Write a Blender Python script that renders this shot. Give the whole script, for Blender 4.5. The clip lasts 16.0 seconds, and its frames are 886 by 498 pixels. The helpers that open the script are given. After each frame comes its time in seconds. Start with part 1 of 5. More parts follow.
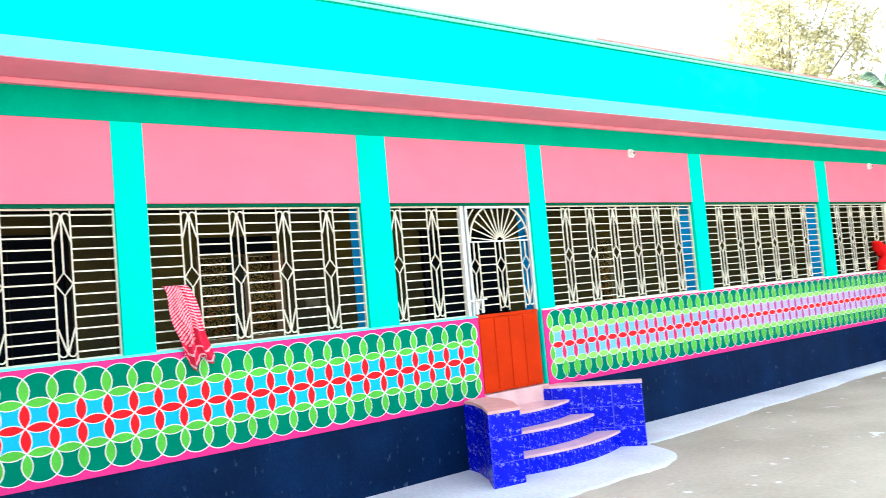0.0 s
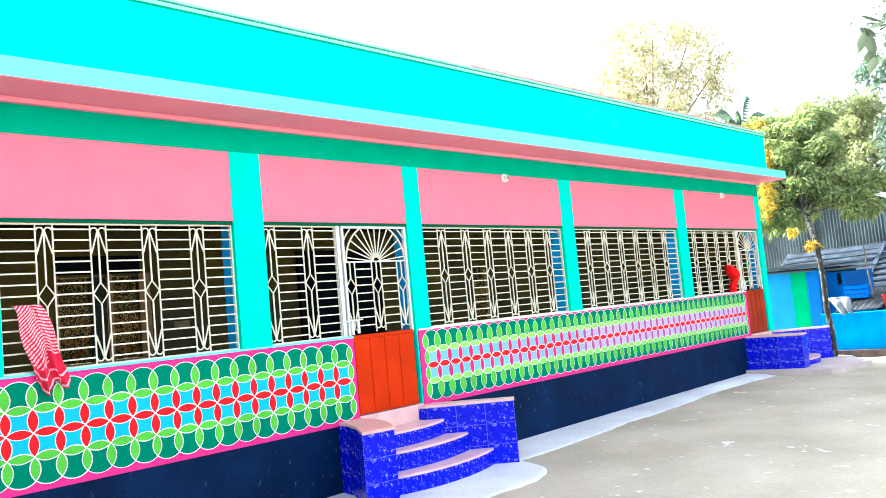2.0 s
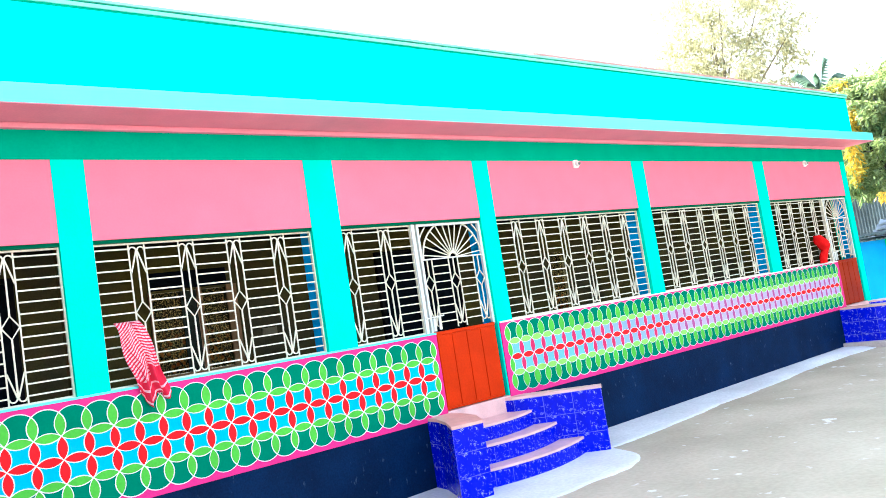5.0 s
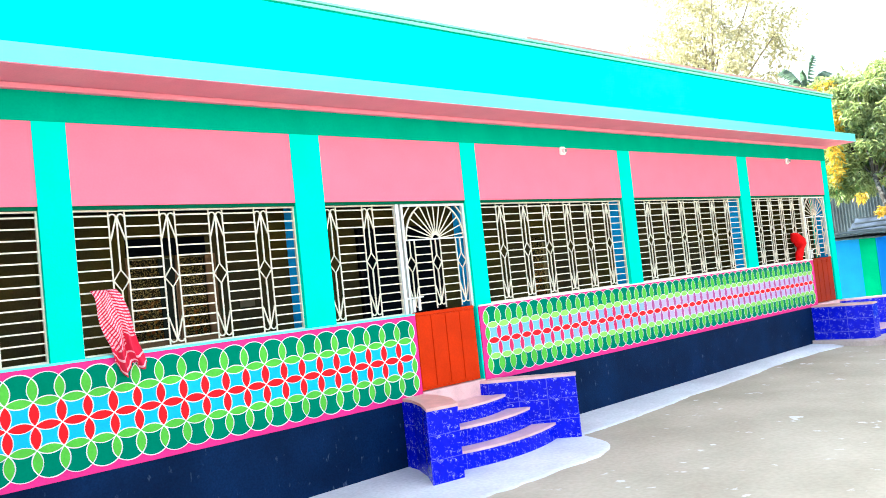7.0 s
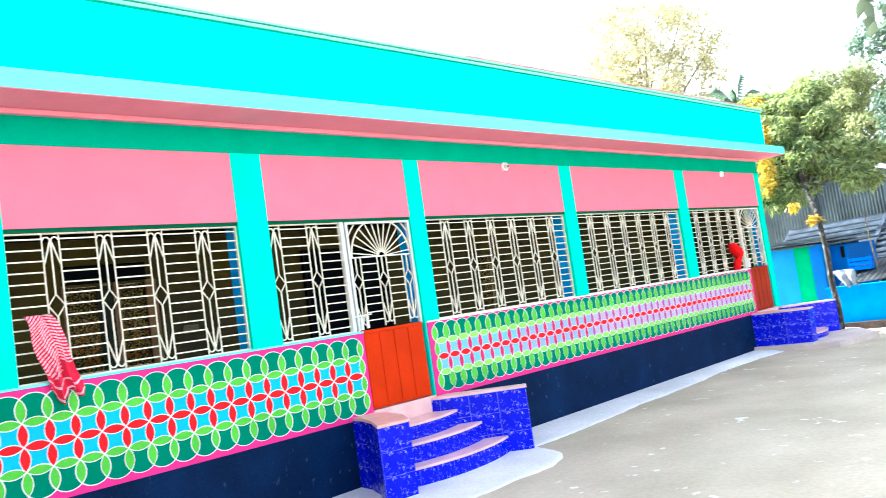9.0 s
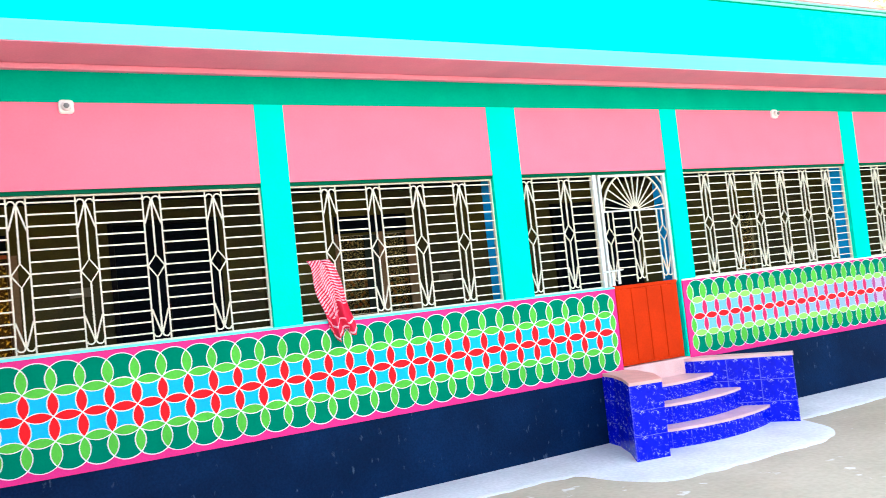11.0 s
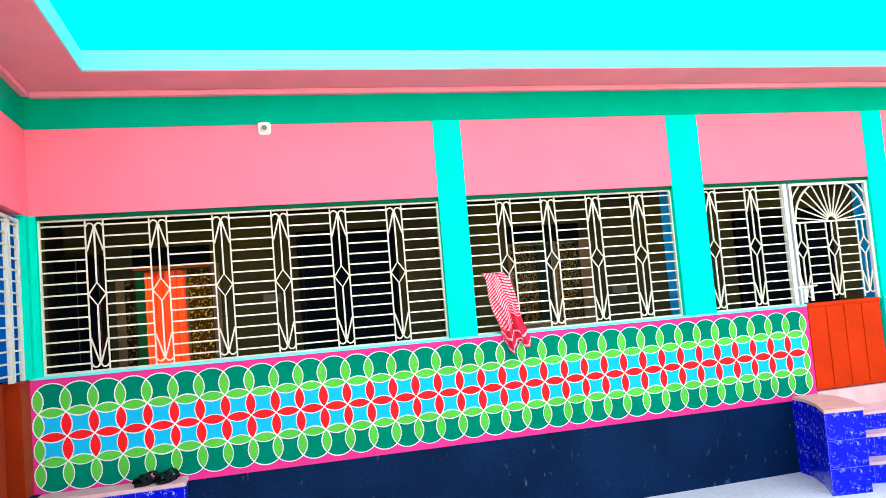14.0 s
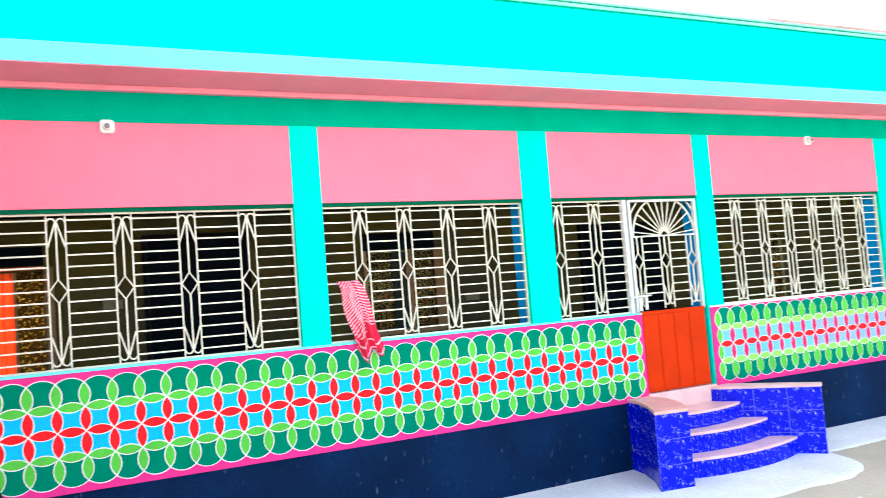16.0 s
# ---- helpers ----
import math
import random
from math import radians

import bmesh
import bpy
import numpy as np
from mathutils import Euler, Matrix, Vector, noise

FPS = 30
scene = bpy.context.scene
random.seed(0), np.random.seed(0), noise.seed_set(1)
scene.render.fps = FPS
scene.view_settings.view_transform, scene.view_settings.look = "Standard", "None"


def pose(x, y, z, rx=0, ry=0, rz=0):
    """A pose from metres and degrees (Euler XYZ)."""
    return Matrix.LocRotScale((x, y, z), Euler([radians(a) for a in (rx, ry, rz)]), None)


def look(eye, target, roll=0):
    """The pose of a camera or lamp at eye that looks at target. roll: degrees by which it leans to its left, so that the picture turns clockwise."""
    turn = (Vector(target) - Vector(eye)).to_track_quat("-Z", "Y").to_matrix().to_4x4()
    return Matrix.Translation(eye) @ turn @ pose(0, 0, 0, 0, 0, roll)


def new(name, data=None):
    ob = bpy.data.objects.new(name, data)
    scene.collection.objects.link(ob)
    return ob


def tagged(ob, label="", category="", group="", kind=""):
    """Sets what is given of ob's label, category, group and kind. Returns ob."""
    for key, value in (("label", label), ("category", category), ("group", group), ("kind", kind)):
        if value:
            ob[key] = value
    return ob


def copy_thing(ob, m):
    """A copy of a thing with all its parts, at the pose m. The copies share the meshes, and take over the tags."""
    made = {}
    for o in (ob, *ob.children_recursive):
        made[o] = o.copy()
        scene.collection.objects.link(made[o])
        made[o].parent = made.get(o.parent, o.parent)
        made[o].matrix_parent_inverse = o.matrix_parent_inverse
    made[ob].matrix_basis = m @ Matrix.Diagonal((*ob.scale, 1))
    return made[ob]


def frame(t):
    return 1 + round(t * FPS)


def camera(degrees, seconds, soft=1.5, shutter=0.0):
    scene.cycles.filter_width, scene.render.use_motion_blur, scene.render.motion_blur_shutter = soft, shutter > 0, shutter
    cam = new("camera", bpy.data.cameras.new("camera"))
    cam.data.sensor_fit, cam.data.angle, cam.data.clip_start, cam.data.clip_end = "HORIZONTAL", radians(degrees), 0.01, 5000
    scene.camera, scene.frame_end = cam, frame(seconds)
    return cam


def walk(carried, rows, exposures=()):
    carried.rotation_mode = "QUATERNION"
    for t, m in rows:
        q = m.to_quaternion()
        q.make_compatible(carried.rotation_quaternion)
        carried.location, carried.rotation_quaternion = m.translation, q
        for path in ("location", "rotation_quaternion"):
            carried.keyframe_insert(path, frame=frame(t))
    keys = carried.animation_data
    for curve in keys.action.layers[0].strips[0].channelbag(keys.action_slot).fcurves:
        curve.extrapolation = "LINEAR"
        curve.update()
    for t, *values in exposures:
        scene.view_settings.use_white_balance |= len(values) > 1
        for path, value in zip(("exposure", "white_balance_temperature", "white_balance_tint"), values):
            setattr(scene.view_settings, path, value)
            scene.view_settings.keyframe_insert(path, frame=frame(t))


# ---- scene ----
cam = camera(60.0, 16.0, soft=0.85, shutter=0.4)

PATH = [
    (0, (1.593, -6.127, 1.683), (2.762, -4.508, 1.797), -5.0),
    (0.5, (1.605, -6.137, 1.704), (2.86, -4.584, 1.805), -4.4),
    (1, (1.611, -6.155, 1.684), (2.935, -4.659, 1.785), -4.9),
    (1.5, (1.623, -6.16, 1.641), (2.993, -4.708, 1.77), -5.2),
    (2, (1.618, -6.182, 1.621), (3.023, -4.766, 1.774), -5.3),
    (2.5, (1.621, -6.181, 1.605), (3.028, -4.773, 1.795), -7.1),
    (3, (1.614, -6.194, 1.608), (3.012, -4.78, 1.82), -8.9),
    (3.5, (1.606, -6.203, 1.618), (2.965, -4.75, 1.823), -9.5),
    (4, (1.593, -6.203, 1.611), (2.911, -4.713, 1.815), -9.6),
    (4.5, (1.593, -6.194, 1.616), (2.865, -4.661, 1.799), -9.5),
    (7, (1.57, -6.151, 1.721), (2.87, -4.634, 1.804), -6.0),
    (7.5, (1.582, -6.141, 1.687), (2.965, -4.7, 1.794), -6.2),
    (8, (1.59, -6.155, 1.679), (3.026, -4.77, 1.812), -6.8),
    (8.5, (1.587, -6.161, 1.653), (3.044, -4.798, 1.796), -7.7),
    (9, (1.578, -6.15, 1.586), (2.981, -4.732, 1.726), -8.2),
    (9.5, (1.567, -6.078, 1.587), (2.863, -4.56, 1.719), -8.2),
    (10, (1.547, -6.081, 1.594), (2.668, -4.428, 1.705), -7.5),
    (12.5, (1.475, -5.991, 1.605), (2.199, -4.131, 1.733), -4.6),
    (13, (1.459, -6.001, 1.621), (2.089, -4.109, 1.769), -4.6),
    (13.5, (1.452, -6.009, 1.641), (2.002, -4.091, 1.787), -4.7),
    (14, (1.447, -6.034, 1.703), (1.942, -4.102, 1.845), -4.8),
    (14.5, (1.427, -6.022, 1.729), (1.941, -4.093, 1.855), -5.0),
    (15, (1.443, -6.038, 1.74), (2.052, -4.137, 1.866), -4.5),
    (15.5, (1.46, -6.062, 1.739), (2.171, -4.197, 1.868), -4.1),
    (16, (1.461, -6.07, 1.749), (2.303, -4.26, 1.868), -4.5),
]
walk(cam, [(t, look(eye, target, roll)) for t, eye, target, roll in PATH], [(0, 2.68, 5880, 7), (2.5, 2.65, 5850, 7), (4.0, 2.67, 5560, 6), (4.5, 2.67, 5560, 6), (7.0, 2.66, 5880, 7), (9.0, 2.67, 5780, 7), (10.0, 2.69, 5820, 7), (12.5, 2.76, 5930, 7), (14.5, 2.76, 5930, 5), (16, 2.77, 5820, 6)])

# ---------------------------------------------------------------- light
SUN_ELEVATION, SUN_FROM = 38.0, (-0.12, 1.0)
world = bpy.data.worlds.new("sky")
scene.world = world
world.use_nodes = True
wn = world.node_tree.nodes
sky = wn.new("ShaderNodeTexSky")
sky.sky_type, sky.sun_disc = "NISHITA", False
sky.sun_elevation = radians(SUN_ELEVATION)
sky.sun_rotation = math.atan2(SUN_FROM[0], SUN_FROM[1])
sky.air_density, sky.dust_density, sky.ozone_density = 1.0, 3.0, 1.0
haze = wn.new("ShaderNodeHueSaturation")
haze.inputs["Saturation"].default_value = 0.4
world.node_tree.links.new(sky.outputs["Color"], haze.inputs["Color"])
world.node_tree.links.new(haze.outputs["Color"], wn["Background"].inputs["Color"])
wn["Background"].inputs["Strength"].default_value = 0.15
sun = new("sun", bpy.data.lights.new("sun", "SUN"))
sun.data.energy, sun.data.angle, sun.data.color = 4.5, radians(0.6), (1.0, 0.93, 0.8)
d = Vector((SUN_FROM[0], SUN_FROM[1], 0)).normalized() * math.cos(radians(SUN_ELEVATION))
sun.matrix_world = look((d.x * 40, d.y * 40, 40 * math.sin(radians(SUN_ELEVATION))), (0, 0, 0))


# ---------------------------------------------------------------- materials
def material(name, color, rough=0.6, vary=0.08, scale=3.0, fine=60.0, bump=0.15, metal=0.0, second=None, amount=0.5, spec=0.06):
    """Paint, plaster or metal: large stains and fine grain in the colour, fine relief."""
    m = bpy.data.materials.new(name)
    m.use_nodes = True
    n, l = m.node_tree.nodes, m.node_tree.links
    b = n["Principled BSDF"]
    co = n.new("ShaderNodeNewGeometry")
    big = n.new("ShaderNodeTexNoise")
    big.inputs["Scale"].default_value, big.inputs["Detail"].default_value = scale, 5
    small = n.new("ShaderNodeTexNoise")
    small.inputs["Scale"].default_value, small.inputs["Detail"].default_value = fine, 3
    for tex in (big, small):
        l.new(co.outputs["Position"], tex.inputs["Vector"])
    ramp = n.new("ShaderNodeValToRGB")
    ramp.color_ramp.elements[0].position, ramp.color_ramp.elements[1].position = 0.35, 0.7
    dark = second or tuple(c * (1 - 2 * vary) for c in color)
    ramp.color_ramp.elements[0].color = (*dark, 1)
    ramp.color_ramp.elements[1].color = (*color, 1)
    l.new(big.outputs["Fac"], ramp.inputs["Fac"])
    mix = n.new("ShaderNodeMix")
    mix.data_type, mix.blend_type = "RGBA", "MULTIPLY"
    mix.inputs["Factor"].default_value = amount
    grain = n.new("ShaderNodeMapRange")
    grain.inputs["From Min"].default_value, grain.inputs["From Max"].default_value = 0.3, 0.7
    grain.inputs["To Min"].default_value, grain.inputs["To Max"].default_value = 1 - 3 * vary, 1.0
    l.new(small.outputs["Fac"], grain.inputs["Value"])
    l.new(ramp.outputs["Color"], mix.inputs["A"])
    l.new(grain.outputs["Result"], mix.inputs["B"])
    l.new(mix.outputs["Result"], b.inputs["Base Color"])
    b.inputs["Roughness"].default_value, b.inputs["Metallic"].default_value = rough, metal
    b.inputs["Specular IOR Level"].default_value = spec
    if bump:
        bp = n.new("ShaderNodeBump")
        bp.inputs["Strength"].default_value, bp.inputs["Distance"].default_value = bump, 0.01
        l.new(small.outputs["Fac"], bp.inputs["Height"])
        l.new(bp.outputs["Normal"], b.inputs["Normal"])
    return m


M = {}
M["turquoise"] = material("turquoise_paint", (0.0, 0.72, 0.5), 0.5, 0.04)
# Sea green lowered so that its colour carries the eave's heavier shade.
M["beam"] = material("darkened_sea_green_paint", (0.0, 0.37, 0.22), 0.5, 0.05)
M["pink"] = material("pink_paint", (0.95, 0.19, 0.268), 0.6, 0.03, bump=0.08, spec=0.05)
M["soffit"] = material("rose_paint", (0.83, 0.29, 0.39), 0.6, 0.05)
M["cyan"] = material("cyan_paint", (0.005, 0.78, 0.78), 0.4, 0.04, bump=0.1, spec=0.16)
M["fascia"] = material("pale_cyan_paint", (0.16, 0.8, 0.78), 0.35, 0.04, spec=0.4)
M["capping"] = material("pale_green_paint", (0.3, 0.75, 0.6), 0.6, 0.08)
M["brick_edge"] = material("faded_pink_render", (0.7, 0.36, 0.33), 0.8, 0.15)
M["navy"] = material("navy_paint", (0.004, 0.022, 0.078), 0.55, 0.2, scale=2.0, bump=0.25, spec=0.04)
M["magenta"] = material("magenta_paint", (0.8, 0.035, 0.25), 0.5, 0.06)


def flecked(m, color, scale, low, high):
    """Adds sparse pale scuffs to a paint."""
    n, l = m.node_tree.nodes, m.node_tree.links
    b = n["Principled BSDF"]
    base = b.inputs["Base Color"].links[0].from_socket
    geo = n.new("ShaderNodeNewGeometry")
    stretch = n.new("ShaderNodeMapping")
    stretch.inputs["Scale"].default_value = (1.0, 1.0, 0.45)
    l.new(geo.outputs["Position"], stretch.inputs["Vector"])
    spots = n.new("ShaderNodeTexNoise")
    spots.inputs["Scale"].default_value, spots.inputs["Detail"].default_value = scale, 4
    l.new(stretch.outputs["Vector"], spots.inputs["Vector"])
    gate = n.new("ShaderNodeMapRange")
    gate.inputs["From Min"].default_value, gate.inputs["From Max"].default_value = low, high
    gate.inputs["To Max"].default_value = 0.5
    l.new(spots.outputs["Fac"], gate.inputs["Value"])
    mix = n.new("ShaderNodeMix")
    mix.data_type = "RGBA"
    l.new(gate.outputs["Result"], mix.inputs["Factor"])
    l.new(base, mix.inputs["A"])
    mix.inputs["B"].default_value = (*color, 1)
    l.new(mix.outputs["Result"], b.inputs["Base Color"])


flecked(M["navy"], (0.1, 0.14, 0.22), 22.0, 0.665, 0.76)
M["leafgreen"] = material("light_green_paint", (0.13, 0.6, 0.06), 0.5, 0.08)
M["deepgreen"] = material("deep_green_paint", (0.0, 0.215, 0.12), 0.5, 0.06)
M["red"] = material("red_paint", (0.88, 0.012, 0.018), 0.5, 0.06)
M["skyblue"] = material("sky_blue_paint", (0.03, 0.5, 0.8), 0.5, 0.05)
M["palecyan"] = material("pale_cyan_blue_paint", (0.2, 0.54, 0.76), 0.5, 0.05)
M["plum"] = material("plum_paint", (0.5, 0.1, 0.32), 0.5, 0.06)
M["lilac"] = material("lilac_paint", (0.54, 0.44, 0.8), 0.5, 0.05)
M["palelilac"] = material("pale_blue_lilac_paint", (0.3, 0.45, 0.76), 0.5, 0.05)
M["white"] = material("white_paint", (0.8, 0.8, 0.78), 0.5, 0.05)
M["cream"] = material("cream_enamel", (0.8, 0.75, 0.58), 0.35, 0.06, bump=0.0, spec=0.3)
M["silver"] = material("white_enamel", (0.74, 0.76, 0.72), 0.3, 0.05, bump=0.0)
M["door"] = material("orange_red_enamel", (0.62, 0.034, 0.001), 0.4, 0.08, bump=0.05, spec=0.04)
M["doordark"] = material("brown_red_enamel", (0.36, 0.028, 0.003), 0.4, 0.1, bump=0.05)
M["blue"] = material("blue_paint", (0.03, 0.46, 1.0), 0.55, 0.06)
# Olive set dark so that the colour carries the verandah's indoor shade.
M["olive"] = material("shaded_olive_plaster", (0.098, 0.08, 0.014), 0.7, 0.15, scale=1.3, second=(0.06, 0.053, 0.028))
# Deeper copy of the blue, with the wing's enclosed shade in its colour.
M["wingblue"] = material("shaded_wing_blue_paint", (0.005, 0.2, 0.85), 0.6, 0.06)
M["mintleaf"] = material("pale_lime_paint", (0.34, 0.72, 0.14), 0.5, 0.06)
M["rose"] = material("rose_red_paint", (0.72, 0.03, 0.14), 0.5, 0.06)
M["peach"] = material("peach_mosaic_stone", (0.86, 0.5, 0.44), 0.3, 0.1, scale=6, fine=150, bump=0.03)
# Near-black albedo holds the verandah's deep shade in the colour.
M["dim"] = material("shade_dark_plaster", (0.022, 0.018, 0.014), 0.7, 0.15)
M["tread"] = material("pink_mosaic_stone", (0.88, 0.56, 0.54), 0.3, 0.1, scale=6, fine=150, bump=0.03)
M["grout"] = material("pale_blue_grout", (0.2, 0.22, 0.72), 0.8, 0.1)
M["apron"] = material("whitewashed_cement", (0.8, 0.81, 0.83), 0.85, 0.1, scale=1.5, fine=30, bump=0.4)
M["cement"] = material("pink_grey_cement", (0.72, 0.6, 0.55), 0.85, 0.12, scale=2, fine=30, bump=0.4)
M["curtain"] = material("orange_cloth", (0.85, 0.17, 0.05), 0.8, 0.12)
M["gold"] = material("yellow_pattern_with_glints", (0.75, 0.52, 0.1), 0.7, 0.2, scale=38, fine=120, second=(0.07, 0.045, 0.015))


def let_through(m, share_, color):
    """Lets light come through a cloth or a clouded pane."""
    n, l = m.node_tree.nodes, m.node_tree.links
    tr = n.new("ShaderNodeBsdfTranslucent")
    tr.inputs["Color"].default_value = (*color, 1)
    b = n["Principled BSDF"]
    if b.inputs["Base Color"].links and color == (1, 1, 1):
        l.new(b.inputs["Base Color"].links[0].from_socket, tr.inputs["Color"])
    mix = n.new("ShaderNodeMixShader")
    mix.inputs["Fac"].default_value = share_
    l.new(b.outputs["BSDF"], mix.inputs[1])
    l.new(tr.outputs["BSDF"], mix.inputs[2])
    l.new(mix.outputs["Shader"], n["Material Output"].inputs["Surface"])


# Only sparse bright spots stay: daylight glints put into the pattern's colour.
tones = next(k for k in M["gold"].node_tree.nodes if k.bl_idname == "ShaderNodeValToRGB").color_ramp.elements
tones[0].position, tones[1].position = 0.53, 0.72
let_through(M["curtain"], 0.09, (0.9, 0.05, 0.004))
let_through(M["gold"], 0.62, (1, 1, 1))


def flowered_material():
    """Olive-gold curtain cloth with amber and red flowers printed over its lower half."""
    m = material("flowered_gold_cloth", (0.7, 0.5, 0.15), 0.7, 0.2, scale=62, fine=150, second=(0.03, 0.03, 0.014))
    # Sparse bright gold specks put the curtain's glints into its colour.
    speck = next(k for k in m.node_tree.nodes if k.bl_idname == "ShaderNodeValToRGB").color_ramp.elements
    speck[0].position, speck[1].position = 0.49, 0.68
    n, l = m.node_tree.nodes, m.node_tree.links
    b = n["Principled BSDF"]
    base = b.inputs["Base Color"].links[0].from_socket
    geo = n.new("ShaderNodeNewGeometry")
    split = n.new("ShaderNodeSeparateXYZ")
    l.new(geo.outputs["Position"], split.inputs["Vector"])
    printed = n.new("ShaderNodeMapRange")
    printed.inputs["From Min"].default_value, printed.inputs["From Max"].default_value = 1.95, 1.6
    l.new(split.outputs["Z"], printed.inputs["Value"])
    flower = n.new("ShaderNodeTexVoronoi")
    flower.inputs["Scale"].default_value = 19
    l.new(geo.outputs["Position"], flower.inputs["Vector"])
    petal = n.new("ShaderNodeMapRange")
    petal.inputs["From Min"].default_value, petal.inputs["From Max"].default_value = 0.5, 0.25
    l.new(flower.outputs["Distance"], petal.inputs["Value"])
    fac = n.new("ShaderNodeMath")
    fac.operation = "MULTIPLY"
    l.new(printed.outputs["Result"], fac.inputs[0])
    l.new(petal.outputs["Result"], fac.inputs[1])
    tone = n.new("ShaderNodeValToRGB")
    tone.color_ramp.elements[0].color, tone.color_ramp.elements[1].color = (0.4, 0.22, 0.03, 1), (0.32, 0.07, 0.015, 1)
    l.new(flower.outputs["Color"], tone.inputs["Fac"])
    mix = n.new("ShaderNodeMix")
    mix.data_type = "RGBA"
    l.new(fac.outputs["Value"], mix.inputs["Factor"])
    l.new(base, mix.inputs["A"])
    l.new(tone.outputs["Color"], mix.inputs["B"])
    l.new(mix.outputs["Result"], b.inputs["Base Color"])
    return m


M["flowered"] = flowered_material()
let_through(M["flowered"], 0.04, (1, 1, 1))
M["greenwood"] = material("green_wood", (0.02, 0.2, 0.05), 0.5, 0.1)
M["plastic"] = material("white_plastic", (0.8, 0.8, 0.76), 0.3, 0.02, bump=0.0)
M["socket"] = material("grey_plastic", (0.25, 0.25, 0.25), 0.4, 0.05, bump=0.0)
M["rubber"] = material("black_rubber", (0.012, 0.012, 0.014), 0.5, 0.1)
M["redcloth"] = material("scarlet_cloth", (0.8, 0.008, 0.008), 0.8, 0.1)
M["shedblue"] = material("bright_blue_paint", (0.01, 0.15, 0.6), 0.6, 0.08)
M["shedcyan"] = material("light_blue_paint", (0.02, 0.25, 0.66), 0.6, 0.08)
M["wallblue"] = material("low_wall_blue_paint", (0.015, 0.38, 0.82), 0.6, 0.1)
M["shedgreen"] = material("shed_green_paint", (0.0, 0.36, 0.16), 0.6, 0.08)
# Both tins set darker: tree shade over the sheds is in their colour.
M["tin"] = material("grey_tin", (0.17, 0.22, 0.24), 0.5, 0.25, scale=1.2, metal=0.2)
M["tinblue"] = material("weathered_blue_grey_tin", (0.08, 0.11, 0.16), 0.6, 0.3, metal=0.1)
M["bucket"] = material("red_plastic", (0.8, 0.03, 0.015), 0.35, 0.05, bump=0.0)
M["crate"] = material("blue_plastic", (0.01, 0.16, 0.7), 0.35, 0.05, bump=0.0)
M["beige"] = material("brown_beige_wood", (0.34, 0.2, 0.1), 0.6, 0.12)
M["boardgrey"] = material("brown_grey_plastic", (0.2, 0.17, 0.11), 0.5, 0.1)
M["dimglass"] = material("dim_green_brown_glass", (0.03, 0.04, 0.03), 0.25, 0.2, bump=0.0)
M["nightglass"] = material("dark_navy_glass", (0.004, 0.008, 0.016), 0.12, 0.3, scale=4, bump=0.0, spec=0.4)
M["ledge"] = material("dusty_red_paint", (0.5, 0.06, 0.09), 0.7, 0.15)
M["footing"] = material("dark_brown_cement", (0.17, 0.13, 0.12), 0.9, 0.25, scale=5, fine=30, bump=0.6)
# Tin colour lowered in place of the tree shade missing from the sheet.
M["shadesheet"] = material("shade_lowered_tin", (0.11, 0.125, 0.14), 0.6, 0.3)
M["bananaleaf"] = material("banana_leaf_green", (0.1, 0.22, 0.06), 0.45, 0.15, scale=8)
M["bark"] = material("grey_brown_bark", (0.07, 0.065, 0.06), 0.9, 0.2, scale=8, fine=40, bump=0.8)
flecked(M["bark"], (0.3, 0.3, 0.27), 14.0, 0.52, 0.6)
M["greycloth"] = material("pale_grey_cloth", (0.36, 0.4, 0.45), 0.9, 0.15, scale=8)
# Darker variant of the deep green, with the lintel's underside shade in it.
M["shadegreen"] = material("shaded_green_paint", (0.0, 0.11, 0.05), 0.5, 0.08)
M["palebark"] = material("pale_bark", (0.3, 0.26, 0.18), 0.9, 0.2, scale=8, fine=40, bump=0.6)
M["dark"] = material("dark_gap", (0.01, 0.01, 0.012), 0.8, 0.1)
# Near-black colour that fills unlit doorways and transoms on the inner wall.
M["openingshade"] = material("dark_opening_shade", (0.005, 0.009, 0.016), 0.6, 0.25, scale=2.5, bump=0.05, spec=0.02)


def leaf_material(name, color, second, through_color):
    m = bpy.data.materials.new(name)
    m.use_nodes = True
    n, l = m.node_tree.nodes, m.node_tree.links
    b = n["Principled BSDF"]
    geo = n.new("ShaderNodeNewGeometry")
    ramp = n.new("ShaderNodeValToRGB")
    ramp.color_ramp.elements[0].color, ramp.color_ramp.elements[1].color = (*second, 1), (*color, 1)
    l.new(geo.outputs["Random Per Island"], ramp.inputs["Fac"])
    l.new(ramp.outputs["Color"], b.inputs["Base Color"])
    b.inputs["Roughness"].default_value = 0.45
    tr = n.new("ShaderNodeBsdfTranslucent")
    tr.inputs["Color"].default_value = (*through_color, 1)
    mix = n.new("ShaderNodeMixShader")
    mix.inputs["Fac"].default_value = 0.35
    l.new(b.outputs["BSDF"], mix.inputs[1])
    l.new(tr.outputs["BSDF"], mix.inputs[2])
    l.new(mix.outputs["Shader"], n["Material Output"].inputs["Surface"])
    return m


M["yardleaf"] = leaf_material("sunlit_yellow_green_leaves", (0.42, 0.46, 0.22), (0.12, 0.15, 0.07), (0.46, 0.5, 0.2))
M["mango"] = leaf_material("mango_leaves", (0.42, 0.5, 0.2), (0.03, 0.075, 0.045), (0.4, 0.48, 0.14))
M["yellowleaf"] = leaf_material("yellow_young_leaves", (0.75, 0.5, 0.04), (0.3, 0.22, 0.03), (0.7, 0.48, 0.05))
